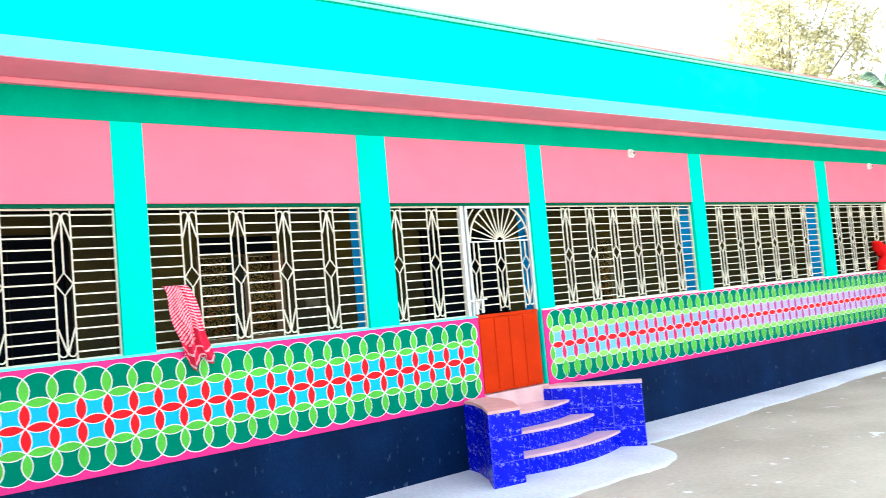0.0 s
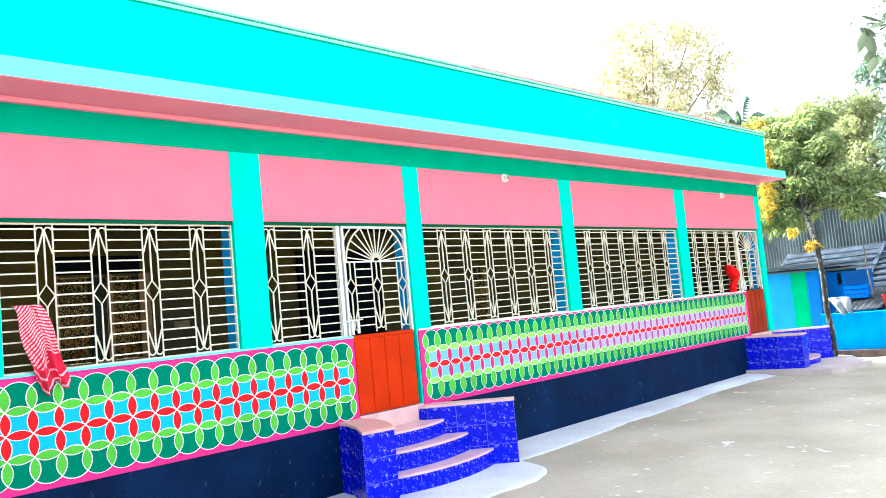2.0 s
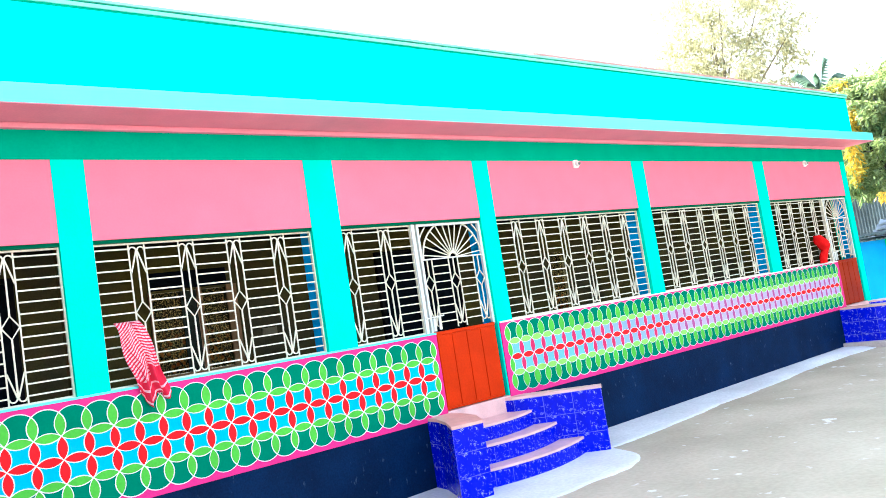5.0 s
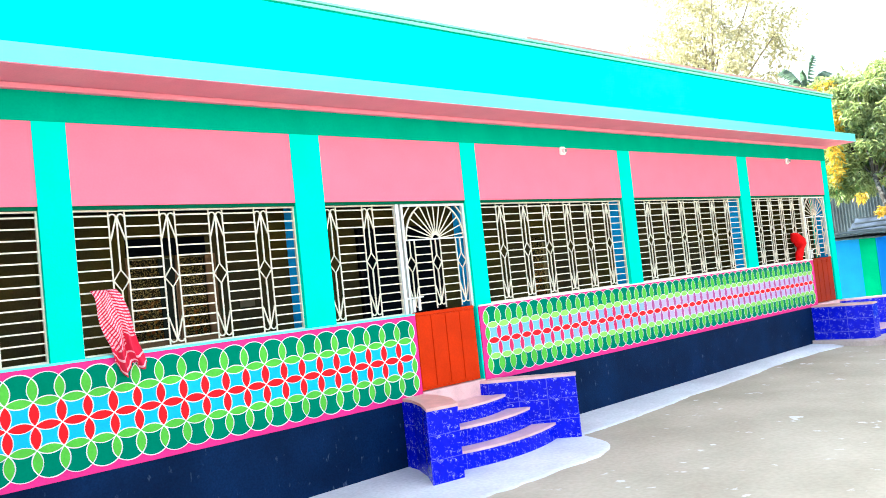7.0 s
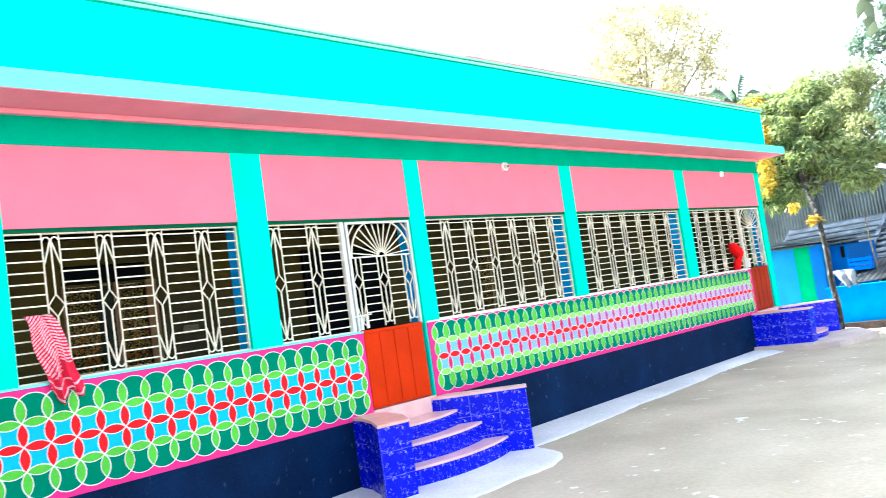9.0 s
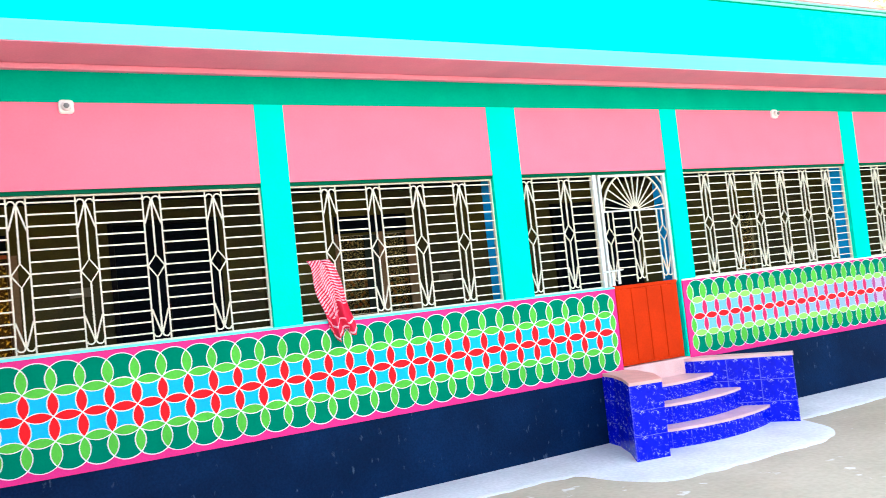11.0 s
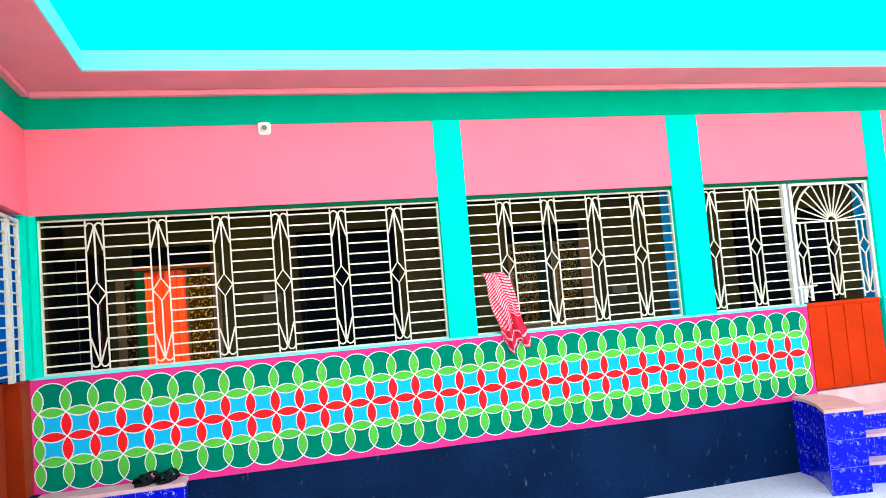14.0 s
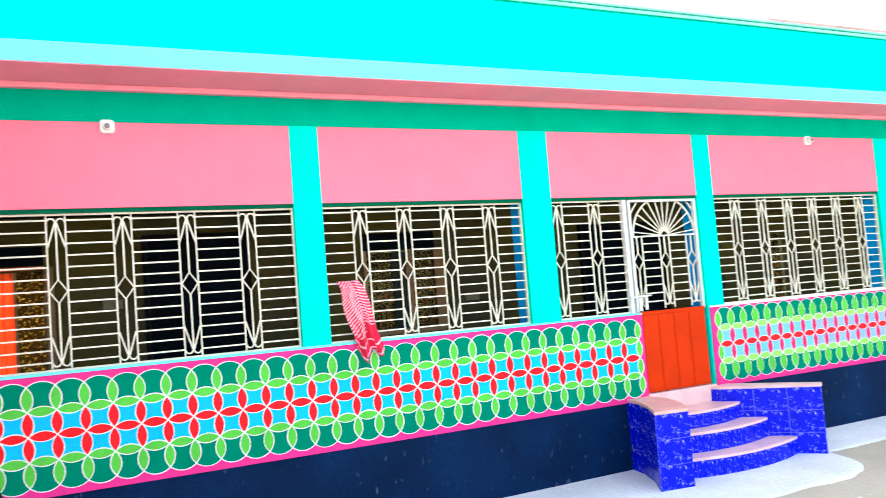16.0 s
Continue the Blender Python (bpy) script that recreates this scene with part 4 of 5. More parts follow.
CORNER_CHEEK = [(0.92, -0.03), (CORNER + 0.02, -0.03), (CORNER + 0.02, -0.26), (0.92, -0.26)]
WING_CHEEK = [(0.92, -1.55), (CORNER + 0.02, -1.55), (CORNER + 0.02, -1.78), (0.92, -1.78)]
s = holder("steps", "deep blue tiled corner steps with sandals on top", "steps", group="steps to the verandah")
for outline in (CORNER_CHEEK, WING_CHEEK):
    cheek = part("cheek", prism(bmesh.new(), outline, GROUND - 0.02, 0.585), "grout", s)
    part("cheek_top", prism(bmesh.new(), grown(outline, 0.012), 0.585, 0.612), "tread", cheek)
    tiles(cheek, (CORNER + 0.02, outline[2][1]), (0.92, outline[2][1]), GROUND, 0.583)
    tiles(cheek, (0.92, outline[2][1]), (0.92, outline[0][1]), GROUND, 0.583)
for k, top in enumerate((0.13, 0.32, 0.475)):
    x1 = 0.8 - 0.22 * k
    step = part("step", prism(bmesh.new(), [(CORNER + 0.02, -1.55), (x1, -1.55), (x1, -0.26), (CORNER + 0.02, -0.26)], GROUND - 0.02 if k == 0 else top - 0.19, top - 0.025), "grout", s)
    part("tread", prism(bmesh.new(), [(CORNER + 0.02, -1.55), (x1 + 0.015, -1.55), (x1 + 0.015, -0.26), (CORNER + 0.02, -0.26)], top - 0.025, top), "tread", step)

# ---------------------------------------------------------------- sandals
def sandal():
    s = holder("sandal", "black rubber sandal on the pink step cheek", "sandal", group="pair of black sandals")
    out = [(0.045 * math.sin(a) * (1.0 if math.cos(a) > 0 else 0.8), 0.125 * math.cos(a)) for a in [2 * math.pi * i / 24 for i in range(24)]]
    bm = prism(bmesh.new(), list(reversed(out)), 0.0, 0.022)
    part("sole", bm, "rubber", s)
    for y, h in ((0.02, 0.075), (0.075, 0.06), (-0.06, 0.08)):
        bm = bmesh.new()
        pts = [(0.046 * math.cos(radians(a)), y, 0.016 + (h - 0.016) * math.sin(radians(a))) for a in range(0, 181, 20)]
        lo = [bm.verts.new((x, yy - 0.024, z)) for x, yy, z in pts]
        hi = [bm.verts.new((x, yy + 0.024, z)) for x, yy, z in pts]
        for i in range(len(pts) - 1):
            bm.faces.new((lo[i], lo[i + 1], hi[i + 1], hi[i]))
        strap = part("strap", bm, "rubber", s)
        mod = strap.modifiers.new("thick", "SOLIDIFY")
        mod.thickness = 0.005
    return s


first = sandal()
first.matrix_basis = pose(0.665, -0.15, 0.613, 0, 0, 138) @ Matrix.Diagonal((1.1, 0.85, 0.95, 1))
copy_thing(first, pose(0.8, -0.145, 0.613, 0, 0, 150))

# ---------------------------------------------------------------- towel on the grille
def towel():
    bm = bmesh.new()
    uv = bm.loops.layers.uv.new("UVMap")
    nu, nv = 40, 44
    grid = []
    for j in range(nv + 1):
        v = j / nv
        row = []
        for i in range(nu + 1):
            u = i / nu
            wide = 0.2 + 0.03 * math.sin(v * 3.1) + 0.1 * max(0, v - 0.74)
            cx = 3.405 + 0.085 * v + 0.05 * v * v
            x = cx + (u - 0.5) * wide + 0.007 * math.sin(v * 9 + u * 5)
            tail = max(0, v - 0.7) / 0.3
            low = 1.925 - 0.55 * v - 0.02 * math.sin(u * 9) * v - tail * (0.13 * math.exp(-((u - 0.36) / 0.2) ** 2) + 0.07 * math.exp(-((u - 0.85) / 0.16) ** 2))
            crease = math.exp(-((u - 0.6 - 0.05 * math.sin(v * 5)) / 0.05) ** 2)
            y = -0.045 - 0.02 * math.sin(u * 19 + v * 2.6 + 1.2 * math.sin(v * 6)) * (0.25 + v) - 0.03 * math.sin(math.pi * u) + 0.035 * crease + 0.02 * math.sin(u * 34) * tail + 0.085 * max(0, 0.09 - v) * 8
            row.append(bm.verts.new((x, y, low)))
        grid.append(row)
    for j in range(nv):
        for i in range(nu):
            f = bm.faces.new((grid[j][i], grid[j + 1][i], grid[j + 1][i + 1], grid[j][i + 1]))
            f.smooth = True
            for lp, (a, c) in zip(f.loops, ((i, j), (i, j + 1), (i + 1, j + 1), (i + 1, j))):
                lp[uv].uv = (a / nu, 1 - c / nv)
    ob = part("towel", bm, "towel")
    mod = ob.modifiers.new("thick", "SOLIDIFY")
    mod.thickness = 0.005
    return tagged(ob, "red and white woven cotton towel hung over the grille", "towel")


towel()

bm = bmesh.new()
grid = []
for j in range(25):
    v = j / 24
    row = []
    for i in range(17):
        a = 2 * math.pi * i / 16
        r = 0.125 * (0.75 + 0.5 * math.sin(math.pi * min(1, v * 1.8)) * (1 if v < 0.55 else 0.6)) * (1.08 + 0.45 * noise.noise((math.cos(a) * 2, math.sin(a) * 2, v * 6)))
        row.append(bm.verts.new((14.78 + 0.2 * math.sin(min(1, v * 1.5) * 2.2) - 0.16 * max(0, v - 0.55) + r * math.cos(a), -0.03 + 0.5 * r * math.sin(a), 1.91 - 0.48 * v)))
    grid.append(row)
for a, c in zip(grid, grid[1:]):
    for i in range(16):
        bm.faces.new((a[i], c[i], c[i + 1], a[i + 1])).smooth = True
bmesh.ops.remove_doubles(bm, verts=bm.verts, dist=0.0005)
tagged(part("red_cloth", bm, "redcloth"), "scarlet cloth bundled on the far window grille", "cloth")


# ---------------------------------------------------------------- sheds and yard things beyond the house
def corrugated(bm, x0, x1, y0, y1, zfun, pitch=0.09, depth=0.018, along="y"):
    """A wavy sheet over the plan rectangle; the waves follow one axis."""
    if along == "y":
        k = int((y1 - y0) / pitch * 4)
        pts = [[(x, y0 + (y1 - y0) * i / k, zfun(x, y0 + (y1 - y0) * i / k) + depth * math.sin(i * math.pi / 2)) for i in range(k + 1)] for x in (x0, x1)]
    else:
        k = int((x1 - x0) / pitch * 4)
        pts = [[(x0 + (x1 - x0) * i / k, y, zfun(x0 + (x1 - x0) * i / k, y) + depth * math.sin(i * math.pi / 2)) for i in range(k + 1)] for y in (y0, y1)]
    a, c = [[bm.verts.new(p) for p in row] for row in pts]
    for i in range(k):
        bm.faces.new((a[i], a[i + 1], c[i + 1], c[i]))
    return bm


def thick(ob, t):
    mod = ob.modifiers.new("thick", "SOLIDIFY")
    mod.thickness = t
    return ob


shed = holder("blue_shed", "low bright blue shed with a green stripe and rusty tin roof", "shed")
part("wall", boxed(19.9, 22.5, 0.28, 3.2, -0.1, 1.7), "shedcyan", shed)
part("green_stripe", boxed(19.89, 19.9, 0.56, 0.9, -0.1, 1.69), "shedgreen", shed, "green painted stripe")
part("blue_stripe", boxed(19.885, 19.9, 0.29, 0.53, -0.1, 1.69), "shedblue", shed, "deep blue painted part")
thick(part("roof_sheet", corrugated(bmesh.new(), 19.55, 22.7, 0.35, 3.4, lambda x, y: 1.69 + 0.012 * (x - 19.5) + 0.02 * (y - 0.4)), "tin", shed), 0.01)
thick(part("roof_sheet", corrugated(bmesh.new(), 19.6, 22.7, 0.2, 1.9, lambda x, y: 1.78 + 0.02 * (x - 19.5) + 0.03 * (y - 0.4)), "tin", shed), 0.01)
shed2 = holder("blue_lean_to", "small blue lean-to with a near-black panel for its dark opening", "shed")
part("wall", boxed(20.4, 22.4, -0.1, 0.27, -0.1, 1.62), "shedblue", shed2)
# Flat near-black panel on the wall gives the opening's inner shade.
part("opening", boxed(20.385, 20.4, -0.03, 0.05, 1.32, 1.58), "dark", shed2)
thick(part("roof_sheet", corrugated(bmesh.new(), 20.2, 22.6, -0.2, 0.4, lambda x, y: 1.66 + 0.02 * (x - 20.2)), "tin", shed2), 0.01)

lw = holder("low_blue_wall", "low light blue wall with a narrow brown gate", "low wall")
part("wall", prism(bmesh.new(), [(17.80, -0.42), (18.02, -1.45), (18.16, -1.42), (17.95, -0.42)], -0.1, 0.74), "wallblue", lw)
part("wall", prism(bmesh.new(), [(18.03, -1.452), (18.4, -1.56), (18.44, -1.46), (18.16, -1.4)], -0.1, 0.74), "wallblue", lw)
part("wall", prism(bmesh.new(), [(18.6, -1.67), (20.6, -2.6), (20.65, -2.45), (18.66, -1.57)], -0.1, 0.74), "wallblue", lw)
gate = part("gate", prism(bmesh.new(), [(18.41, -1.555), (18.59, -1.655), (18.61, -1.62), (18.43, -1.52)], 0.0, 0.74), "doordark", lw, "narrow brown slatted gate")
part("coping", prism(bmesh.new(), [(17.77, -0.4), (17.99, -1.49), (18.41, -1.62), (20.62, -2.66), (20.68, -2.4), (18.5, -1.36), (18.2, -1.3), (18.0, -0.4)], 0.742, 0.79), "wallblue", lw)
part("footing", prism(bmesh.new(), [(17.65, -0.3), (17.86, -1.58), (18.45, -1.8), (20.6, -2.8), (20.7, -2.3), (18.2, -1.3), (18.0, -0.3)], -0.1, 0.07), "footing", lw, "rough dark brown cement footing")
ledge = part("red_ledge", prism(bmesh.new(), [(18.9, -1.62), (20.4, -2.3), (20.7, -1.9), (19.2, -1.3)], -0.1, 0.9), "ledge")
tagged(ledge, "low red-painted ledge behind the blue wall", "ledge")
# Solid near-black block takes the place of shade under the tin sheet.
pit = part("wash_place_shade", boxed(18.25, 20.3, -1.3, -0.4, -0.1, 0.55), "dark")
tagged(pit, "near-black block filling the shaded wash place behind the low wall", "wash place")
sheet = thick(part("tin_sheet", corrugated(bmesh.new(), 18.25, 19.6, -1.38, -0.5, lambda x, y: 0.81 + 0.28 * (x - 18.25) - 0.06 * (y + 0.9), pitch=0.11, depth=0.008, along="y"), "shadesheet"), 0.006)
tagged(sheet, "loose corrugated tin sheet over the wash place", "tin sheet")
for x_, y_ in ((18.5, -0.8), (19.3, -1.2)):
    post = part("prop_post", boxed(x_, x_ + 0.06, y_, y_ + 0.06, 0.55, 0.79 + 0.28 * (x_ - 18.25)), "bark")
    tagged(post, "short wooden prop under the tin sheet", "post", "props under the tin sheet")
stick = part("stick", tube(bmesh.new(), [(18.9, -1.1, 0.55), (18.95, -1.06, 1.2), (18.92, -1.03, 1.7), (19.0, -0.99, 2.2)], [0.02, 0.018, 0.014, 0.008], 6), "palebark")
tagged(stick, "crooked pale stick standing in the wash place", "stick")
bm = bmesh.new()
prof = [(0.085, 0.0), (0.12, 0.27), (0.132, 0.275), (0.132, 0.30), (0.122, 0.30), (0.086, 0.02)]
rings = [[bm.verts.new((r * math.cos(2 * math.pi * s_ / 24), r * math.sin(2 * math.pi * s_ / 24), z)) for s_ in range(24)] for r, z in prof]
for a, c in zip(rings, rings[1:]):
    for s_ in range(24):
        bm.faces.new((a[s_], a[(s_ + 1) % 24], c[(s_ + 1) % 24], c[s_])).smooth = True
bm.faces.new(list(reversed(rings[0])))
bm.faces.new(rings[-1])
bk = part("bucket", bm, "bucket")
bk.location = (18.36, -1.53, 0.792)
tagged(bk, "red plastic bucket standing on the low blue wall", "bucket")
crate = holder("crate", "blue plastic crate on the tin sheet", "crate", at=(19.0, -0.79, 1.04))
part("bottom", boxed(-0.18, 0.18, -0.22, 0.22, 0.0, 0.012), "crate", crate)
for x0, x1, y0, y1 in ((-0.18, -0.168, -0.22, 0.22), (0.168, 0.18, -0.22, 0.22), (-0.167, 0.167, -0.22, -0.208), (-0.167, 0.167, 0.208, 0.22)):
    for z in (0.013, 0.1, 0.19):
        part("slat", boxed(x0, x1, y0, y1, z, z + 0.065), "crate", crate)
for x in (-0.172, 0.172):
    for y in (-0.212, 0.212):
        part("corner_post", boxed(x - 0.012, x + 0.012, y - 0.012, y + 0.012, 0.013, 0.27), "crate", crate)
bm = bmesh.new()
grid = []
for v in [j / 12 for j in range(13)]:
    wide = 0.42 - 0.2 * v
    grid.append([bm.verts.new((17.9 - 0.05 * math.sin(2.6 * v) + 0.03 * math.sin(u * 13 + v * 3) * (0.4 + v) + 0.03 * noise.noise((u * 4, v * 4, 2)), -0.66 - 0.2 * v - (u - 0.3) * wide, 1.12 - 0.33 * v - 0.07 * (u - 0.5) ** 2 - 0.03 * math.sin(u * 9) * v)) for u in [i / 24 for i in range(25)]])
for a, c in zip(grid, grid[1:]):
    for i in range(24):
        bm.faces.new((a[i], a[i + 1], c[i + 1], c[i])).smooth = True
tagged(thick(part("white_cloth", bm, "greycloth"), 0.004), "white crumpled cloth drying over the wall", "cloth")

tin_house = holder("tin_house", "large grey corrugated tin house behind the trees", "house")
bm = bmesh.new()
k = 800
lo, hi = [], []
for i in range(k + 1):
    y = 6.0 - 18.0 * i / k
    x = 26.0 + 0.015 * math.sin(i * math.pi / 2)
    top = 4.25 + 0.4 * (y - 1.8) * 1.0 if y < 1.8 else 4.25
    lo.append(bm.verts.new((x, y, -0.1)))
    hi.append(bm.verts.new((x, y, max(2.2, top))))
for i in range(k):
    bm.faces.new((lo[i], lo[i + 1], hi[i + 1], hi[i]))
thick(part("wall", bm, "tin", tin_house), 0.03)
for y in (2.4, 0.4, -1.6, -3.6):
    part("batten", boxed(25.9, 25.95, y - 0.06, y + 0.06, 0.0, 3.2), "tin", tin_house)
bm = bmesh.new()
vs = [bm.verts.new(p) for p in ((25.5, 1.9, 4.33), (25.5, -4.0, 1.95), (32, -4.0, 1.95), (32, 1.9, 4.33))]
bm.faces.new(vs)
vs = [bm.verts.new(p) for p in ((25.5, 1.9, 4.33), (32, 1.9, 4.33), (32, 7.0, 3.0), (25.5, 7.0, 3.0))]
bm.faces.new(vs)
thick(part("roof", bm, "apron", tin_house, "sunlit whitish roof edge"), 0.09)
blue_roof = holder("tin_roof_shed", "low shed with a weathered blue-grey corrugated roof", "shed")
thick(part("roof_sheet", corrugated(bmesh.new(), 22.8, 25.4, -7.0, 3.0, lambda x, y: 1.05 + 0.5 * (x - 22.8) - 0.02 * y, pitch=0.26, depth=0.05, along="x"), "tinblue", blue_roof), 0.02)
part("wall", boxed(23.1, 25.2, -6.9, 2.9, -0.1, 1.05), "tinblue", blue_roof)
for k in range(9):
    x_ = 23.0 + 0.28 * k
    part("lap_strip", boxed(x_, x_ + 0.045, -6.9, 2.9, 0.0, 0.03), "tin", blue_roof).matrix_basis = pose(0, 0, 1.05 + 0.5 * (x_ - 22.8) + 0.04, -1.15, 0, 0)
for y in (0.3, -2.1):
    part("ridge_strip", boxed(-1.3, 1.4, -0.05, 0.05, 0.0, 0.02), "tinblue", blue_roof).matrix_basis = pose(24.0, y, 1.05 + 0.6 - 0.02 * y + 0.05, 0, -26.6, 0)


# ---------------------------------------------------------------- trees
def leaves(bm, rng, centre, radius, count, length, width, droop=0.4, shell=0.55):
    for _ in range(count):
        d_ = Vector((rng.gauss(0, 1), rng.gauss(0, 1), rng.gauss(0, 1))).normalized()
        r = shell + (1 - shell) * rng.random()
        p = Vector(centre) + Vector((d_.x * radius[0], d_.y * radius[1], d_.z * radius[2])) * r
        way = Vector((rng.uniform(-1, 1), rng.uniform(-1, 1), rng.uniform(-1, 0.5) - droop)).normalized()
        side = way.cross(Vector((rng.uniform(-1, 1), rng.uniform(-1, 1), rng.uniform(-1, 1)))).normalized()
        k = rng.uniform(0.7, 1.3)
        up = way.cross(side) * 0.12 * length * k
        a, c = p, p + way * length * k
        m1, m2 = p + way * length * k * 0.45 + side * width * k / 2 + up, p + way * length * k * 0.45 - side * width * k / 2 + up
        v = [bm.verts.new(q) for q in (a, m1, c, m2)]
        bm.faces.new((v[0], v[1], v[2]))
        bm.faces.new((v[0], v[2], v[3]))


def tree(name, label, trunk, radii, limbs, clumps, leaf, mat, seed, extra=(), wood="bark"):
    """A tapered trunk with limbs and a crown of leaf clumps: (centre, radius, count)."""
    rng = random.Random(seed)
    t = holder(name, label, "tree")
    part("trunk", tube(bmesh.new(), trunk, radii, 10), wood, t)
    top = Vector(trunk[-1])
    for e in limbs:
        e = Vector(e)
        bm = bmesh.new()
        mid = (top + e) / 2 + Vector((rng.uniform(-0.15, 0.15), rng.uniform(-0.15, 0.15), 0.15))
        tube(bm, [top - Vector((0, 0, 0.1)), mid, e], [radii[-1] * 0.6, radii[-1] * 0.35, radii[-1] * 0.1], 6)
        part("limb", bm, wood, t)
    bm = bmesh.new()
    for c, r, k in clumps:
        leaves(bm, rng, c, r, k, *leaf)
    part("crown", bm, mat, t)
    for nm, c, r, k, m2, lf in extra:
        bm = bmesh.new()
        leaves(bm, rng, c, r, k, *lf)
        part(nm, bm, m2, t)
    return t


def scattered(seed, centre, spread, count, size, leaves_each):
    rng = random.Random(seed)
    out = []
    for _ in range(count):
        d_ = Vector((rng.gauss(0, 1), rng.gauss(0, 1), rng.gauss(0, 1))).normalized() * rng.random() ** 0.45
        s_ = rng.uniform(0.7, 1.3) * size
        out.append(((centre[0] + d_.x * spread[0], centre[1] + d_.y * spread[1], centre[2] + d_.z * spread[2]), (s_, s_, s_ * 0.75), leaves_each))
    return out


mango = []
for n_, (lx, ly, lz, lr) in enumerate(((18.6, 0.4, 4.45, 0.5), (18.8, 0.0, 4.7, 0.5), (18.8, -0.5, 4.2, 0.5), (18.5, -0.1, 3.85, 0.7), (18.4, -0.75, 3.35, 0.5), (18.4, 0.4, 3.4, 0.6), (18.2, 0.0, 4.2, 0.4),
                                       (19.2, -1.15, 3.45, 0.4), (19.2, 0.45, 4.9, 0.35), (18.2, -0.35, 3.5, 0.45), (18.6, -1.15, 3.0, 0.35), (18.2, -0.05, 2.95, 0.4), (17.9, 0.3, 2.85, 0.3), (19.0, -0.3, 5.0, 0.3), (18.9, 0.1, 4.3, 0.5), (18.2, 0.6, 3.0, 0.35), (19.2, 0.9, 5.0, 0.4), (19.3, -0.2, 5.1, 0.4))):
    mango += scattered(60 + n_, (lx, ly, lz), (lr, lr, lr * 0.8), 22, 0.2, 95)
tree("mango_tree", "mango tree with drooping leaves and yellow young shoots", [(17.2, -0.78, -0.1), (17.19, -0.79, 0.5), (17.24, -0.73, 0.95), (17.25, -0.74, 1.5), (17.35, -0.66, 2.2), (17.9, -0.3, 2.9)], [0.062, 0.054, 0.052, 0.048, 0.045, 0.042],
     [c for c, r, k in mango[::22]], mango, (0.15, 0.038), "mango", 5,
     [("young_shoot", (18.0, 0.3, 4.15), (0.2, 0.15, 0.26), 380, "yellowleaf", (0.14, 0.045)),
      ("young_shoot", (17.7, 0.3, 3.3), (0.2, 0.12, 0.55), 240, "yellowleaf", (0.14, 0.045)),
      ("young_shoot", (19.0, 0.85, 5.0), (0.35, 0.3, 0.22), 260, "yellowleaf", (0.14, 0.045)),
      ("blossom", (17.3, -0.6, 2.2), (0.1, 0.12, 0.1), 90, "yellowleaf", (0.12, 0.035)),
      ("blossom", (17.35, -0.22, 2.5), (0.1, 0.12, 0.1), 60, "yellowleaf", (0.12, 0.035))])
big = scattered(8, (21.5, -3.5, 5.0), (2.0, 2.6, 3.4), 230, 0.42, 200)
tree("broadleaf_tree", "tall leafy broadleaf tree with blue-green foliage", [(22.0, -5.2, -0.1), (21.9, -5.1, 2.0), (21.6, -4.8, 4.2)], [0.22, 0.18, 0.13],
     [c for c, r, k in big[:16]], big, (0.15, 0.09), "bluegreen", 6)
airy = scattered(21, (21.0, -1.75, 6.5), (1.0, 1.4, 1.7), 44, 0.42, 20)
tree("thin_tree", "thin-leaved tree with sparse grey-green twigs", [(22.8, -3.2, -0.1), (22.4, -3.1, 3.0), (21.8, -2.4, 5.4)], [0.12, 0.1, 0.05],
     [c for c, r, k in airy], airy, (0.12, 0.06), "bluegreen", 16)
behind = scattered(14, (28.5, 1.7, 5.4), (1.6, 4.8, 2.1), 230, 0.55, 150)
tree("yard_tree", "sunlit yellow-green tree behind the tin house", [(30, 1.0, -0.1), (29.5, 1.0, 2.5), (29, 1.1, 4.2)], [0.2, 0.17, 0.12],
     [c for c, r, k in behind[:14]], behind, (0.17, 0.06), "yardleaf", 17, wood="palebark")
pale = scattered(12, (28.5, 9.0, 9.4), (2.0, 3.7, 3.2), 230, 0.5, 75)
tree("pale_tree", "sunlit pale yellow-green tree behind the roof", [(28.5, 9.3, -0.1), (28.4, 9.3, 3.5), (28.5, 9.1, 6.0)], [0.25, 0.2, 0.14],
     [c for c, r, k in pale[:18]], pale, (0.17, 0.07), "paleleaf", 7, wood="palebark")

# Mostly hidden behind the house; added to throw shade on the yard.
leafy = scattered(26, (19.7, 3.3, 4.5), (1.9, 1.3, 1.25), 130, 0.42, 90)
tree("shade_tree", "leafy yellow-green tree added behind the end of the house to shade the yard", [(20.0, 3.9, -0.1), (19.9, 3.8, 1.8), (19.8, 3.6, 3.4)], [0.14, 0.12, 0.09],
     [c for c, r, k in leafy[:12]], leafy, (0.16, 0.055), "yardleaf", 19, wood="palebark")

# palm behind the roof
palm = holder("palm_tree", "small palm with a few stiff fronds", "tree")
part("trunk", tube(bmesh.new(), [(24, 3.3, -0.1), (24.1, 3.3, 3.5), (24.1, 3.4, 5.95)], [0.13, 0.11, 0.09], 10), "bark", palm)
rng = random.Random(31)
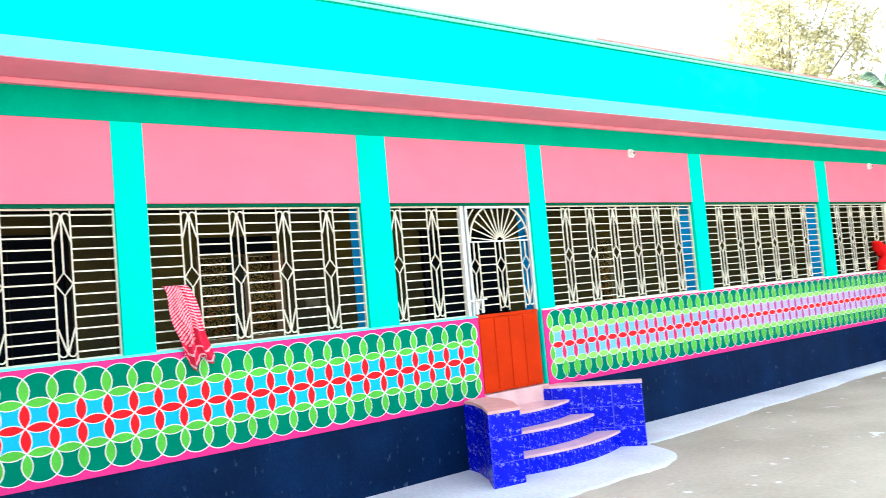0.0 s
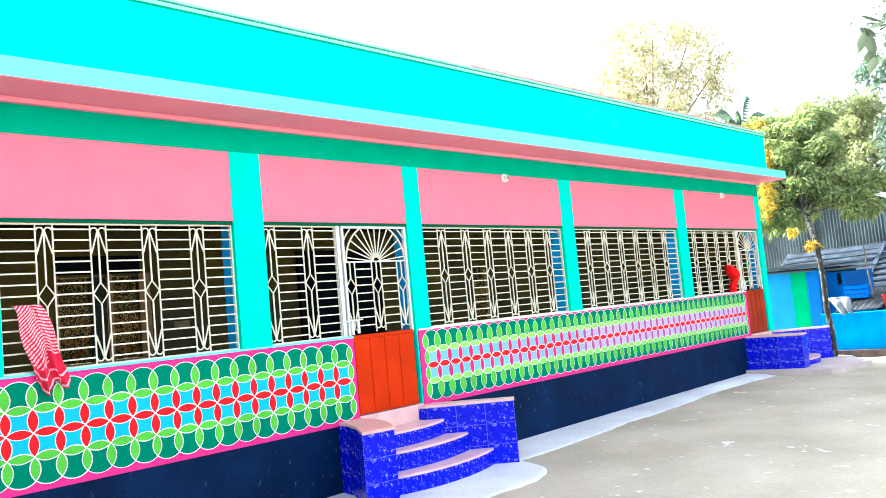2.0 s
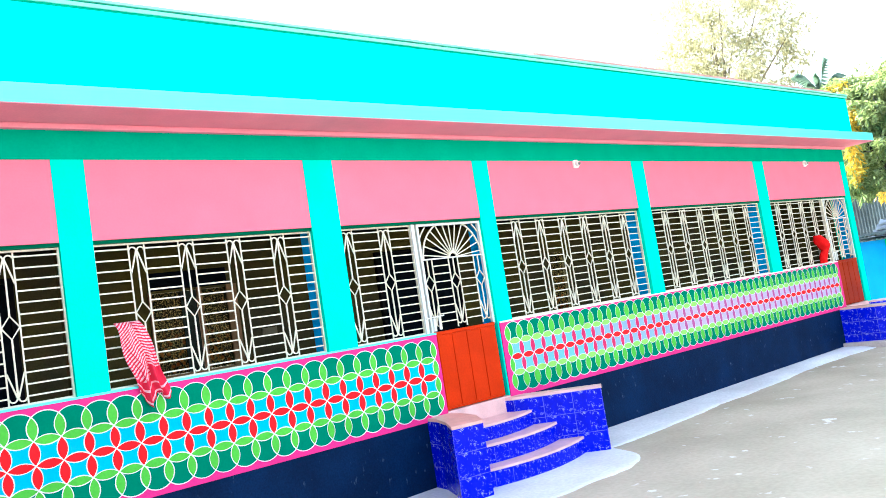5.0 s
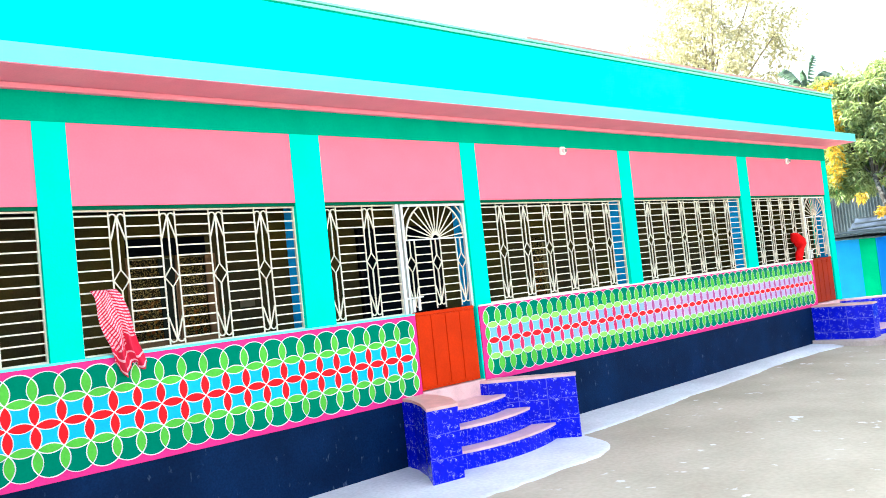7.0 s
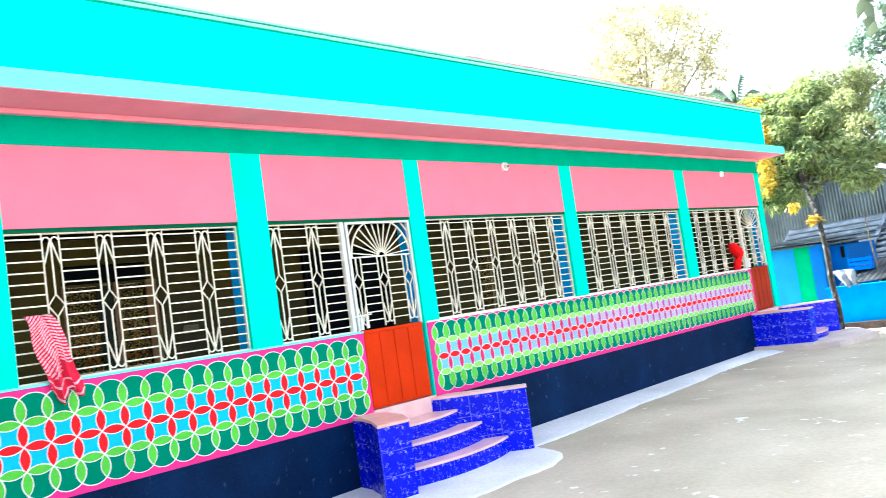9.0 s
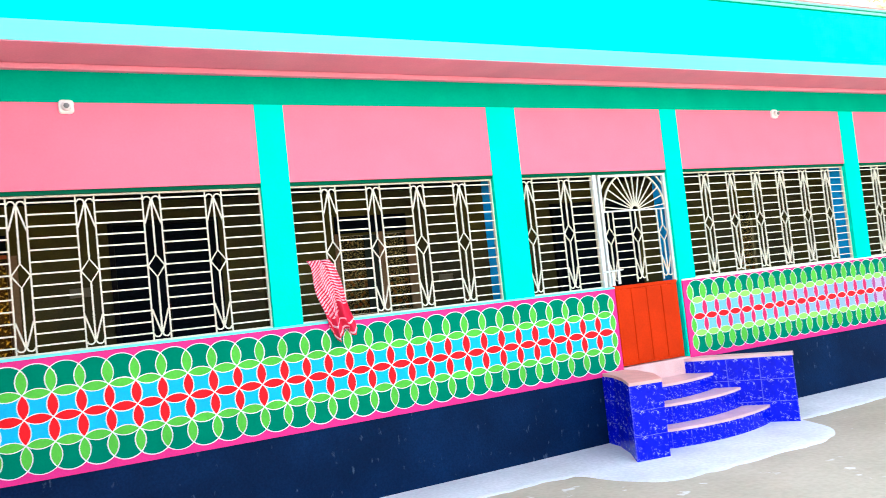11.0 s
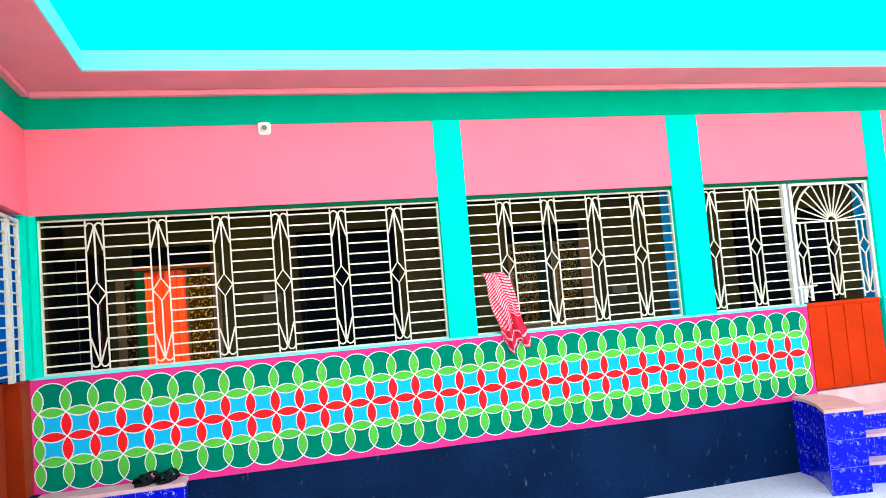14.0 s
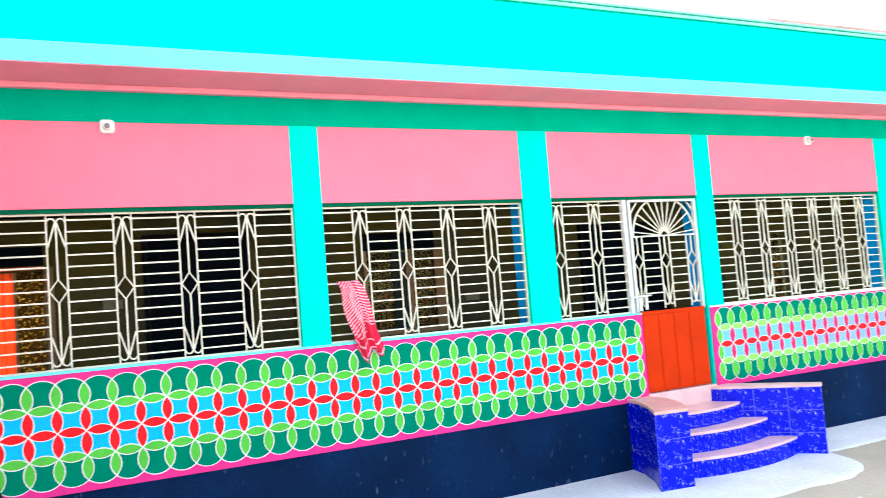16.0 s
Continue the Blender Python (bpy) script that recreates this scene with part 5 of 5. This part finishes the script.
for i in range(11):
    a = 2 * math.pi * i / 11 + rng.uniform(-0.2, 0.2)
    rise = rng.uniform(0.9, 1.6)
    bm = bmesh.new()
    spine = [Vector((24.1, 3.4, 5.95)) + Vector((math.cos(a) * 0.5 * t, math.sin(a) * 0.5 * t, rise * 1.0 * t - 0.6 * t * t)) for t in [k / 12 for k in range(13)]]
    tube(bm, spine, [0.016 - 0.001 * k for k in range(13)], 4)
    side = Vector((-math.sin(a), math.cos(a), 0))
    for k in range(2, 13):
        for sg in (-1, 1):
            tip = spine[k] + side * sg * 0.17 * (1 - 0.045 * k) + Vector((math.cos(a), math.sin(a), -0.5)) * 0.25
            w_ = Vector((0, 0, 0.055))
            v = [bm.verts.new(p) for p in (spine[k] - w_, tip, spine[k] + w_)]
            bm.faces.new(v)
    part("frond", bm, "bluegreen", palm)

plant = holder("banana_plant", "low banana plant with a drooping green leaf", "plant")
part("stem", tube(bmesh.new(), [(19.6, -2.35, -0.1), (19.6, -2.33, 0.7), (19.58, -2.25, 1.35)], [0.07, 0.055, 0.03], 8), "bananaleaf", plant)
for a, rise in ((1.5, 0.25), (2.4, 0.5), (-1.4, 0.4), (-2.6, 0.3)):
    bm = bmesh.new()
    prev = None
    for k in range(11):
        t = k / 10
        c = Vector((19.58 + math.cos(a) * 0.75 * t, -2.25 + math.sin(a) * 0.75 * t, 1.33 + rise * t - 0.75 * t * t))
        w_ = 0.13 * math.sin(math.pi * min(1, 0.08 + t * 0.92)) ** 0.6
        sd = Vector((-math.sin(a), math.cos(a), 0)) * w_
        row = [bm.verts.new(c - sd - Vector((0, 0, 0.3 * w_))), bm.verts.new(c), bm.verts.new(c + sd - Vector((0, 0, 0.3 * w_)))]
        if prev:
            for q_ in (0, 1):
                bm.faces.new((prev[q_], row[q_], row[q_ + 1], prev[q_ + 1])).smooth = True
        prev = row
    thick(part("leaf", bm, "bananaleaf", plant), 0.004)

# a bough of a tree beside the path, reaching over the yard
bough = holder("overhanging_tree", "tree beside the yard with large glossy leaves and an unseen crown added for shade", "tree")
part("trunk", tube(bmesh.new(), [(6.2, -8.6, -0.1), (6.1, -8.5, 1.6), (6.0, -8.2, 3.0)], [0.12, 0.1, 0.08], 10), "bark", bough)
part("limb", tube(bmesh.new(), [(6.0, -8.2, 2.9), (6.2, -6.9, 3.3), (6.1, -5.8, 3.1), (5.95, -5.1, 2.82)], [0.05, 0.024, 0.01, 0.004], 8), "bark", bough)
# Unseen crown, set far to the side to dim the far front.
over = scattered(44, (13.5, -9.6, 5.8), (4.5, 3.0, 2.4), 140, 0.8, 60)
for c, r, k in over[:10]:
    part("limb", tube(bmesh.new(), [(6.0, -8.2, 2.9), ((6.0 + c[0]) / 2, (c[1] - 8.2) / 2, (c[2] + 3.4) / 2), c], [0.06, 0.04, 0.012], 6), "bark", bough)
bm = bmesh.new()
rng = random.Random(43)
for c, r, k in over:
    leaves(bm, rng, c, r, k, 0.34, 0.2)
part("crown", bm, "bluegreen", bough)
rng = random.Random(41)


def big_leaf(base, way, side, length, width):
    """One broad leaf, folded along its midrib and drooping to its tip."""
    bm = bmesh.new()
    up = way.cross(side).normalized()
    mids, lefts, rights = [], [], []
    for k in range(9):
        t = k / 8
        w_ = width / 2 * math.sin(math.pi * min(1, t * 1.02 + 0.03)) ** 0.8 * (1 - 0.25 * t)
        c = base + way * length * t - Vector((0, 0, 1)) * 0.3 * length * t * t
        mids.append(bm.verts.new(c))
        lefts.append(bm.verts.new(c + side * w_ + up * w_ * 0.3))
        rights.append(bm.verts.new(c - side * w_ + up * w_ * 0.3))
    for k in range(8):
        bm.faces.new((mids[k], mids[k + 1], lefts[k + 1], lefts[k])).smooth = True
        bm.faces.new((mids[k], rights[k], rights[k + 1], mids[k + 1])).smooth = True
    part("leaf", bm, "nearleaf", bough)


for centre, spread, count in (((5.95, -5.22, 2.77), (0.2, 0.2, 0.13), 30), ((6.15, -6.2, 3.25), (0.4, 0.4, 0.2), 30)):
    for _ in range(count):
        base = Vector(centre) + Vector((rng.uniform(-1, 1) * spread[0], rng.uniform(-1, 1) * spread[1], rng.uniform(-1, 1) * spread[2]))
        way = Vector((rng.uniform(-1, 1), rng.uniform(-1, 1), rng.uniform(-0.9, 0.1))).normalized()
        side = way.cross(Vector((rng.uniform(-0.5, 0.5), rng.uniform(-0.5, 0.5), 1))).normalized()
        big_leaf(base, way, side, rng.uniform(0.075, 0.12), rng.uniform(0.045, 0.065))
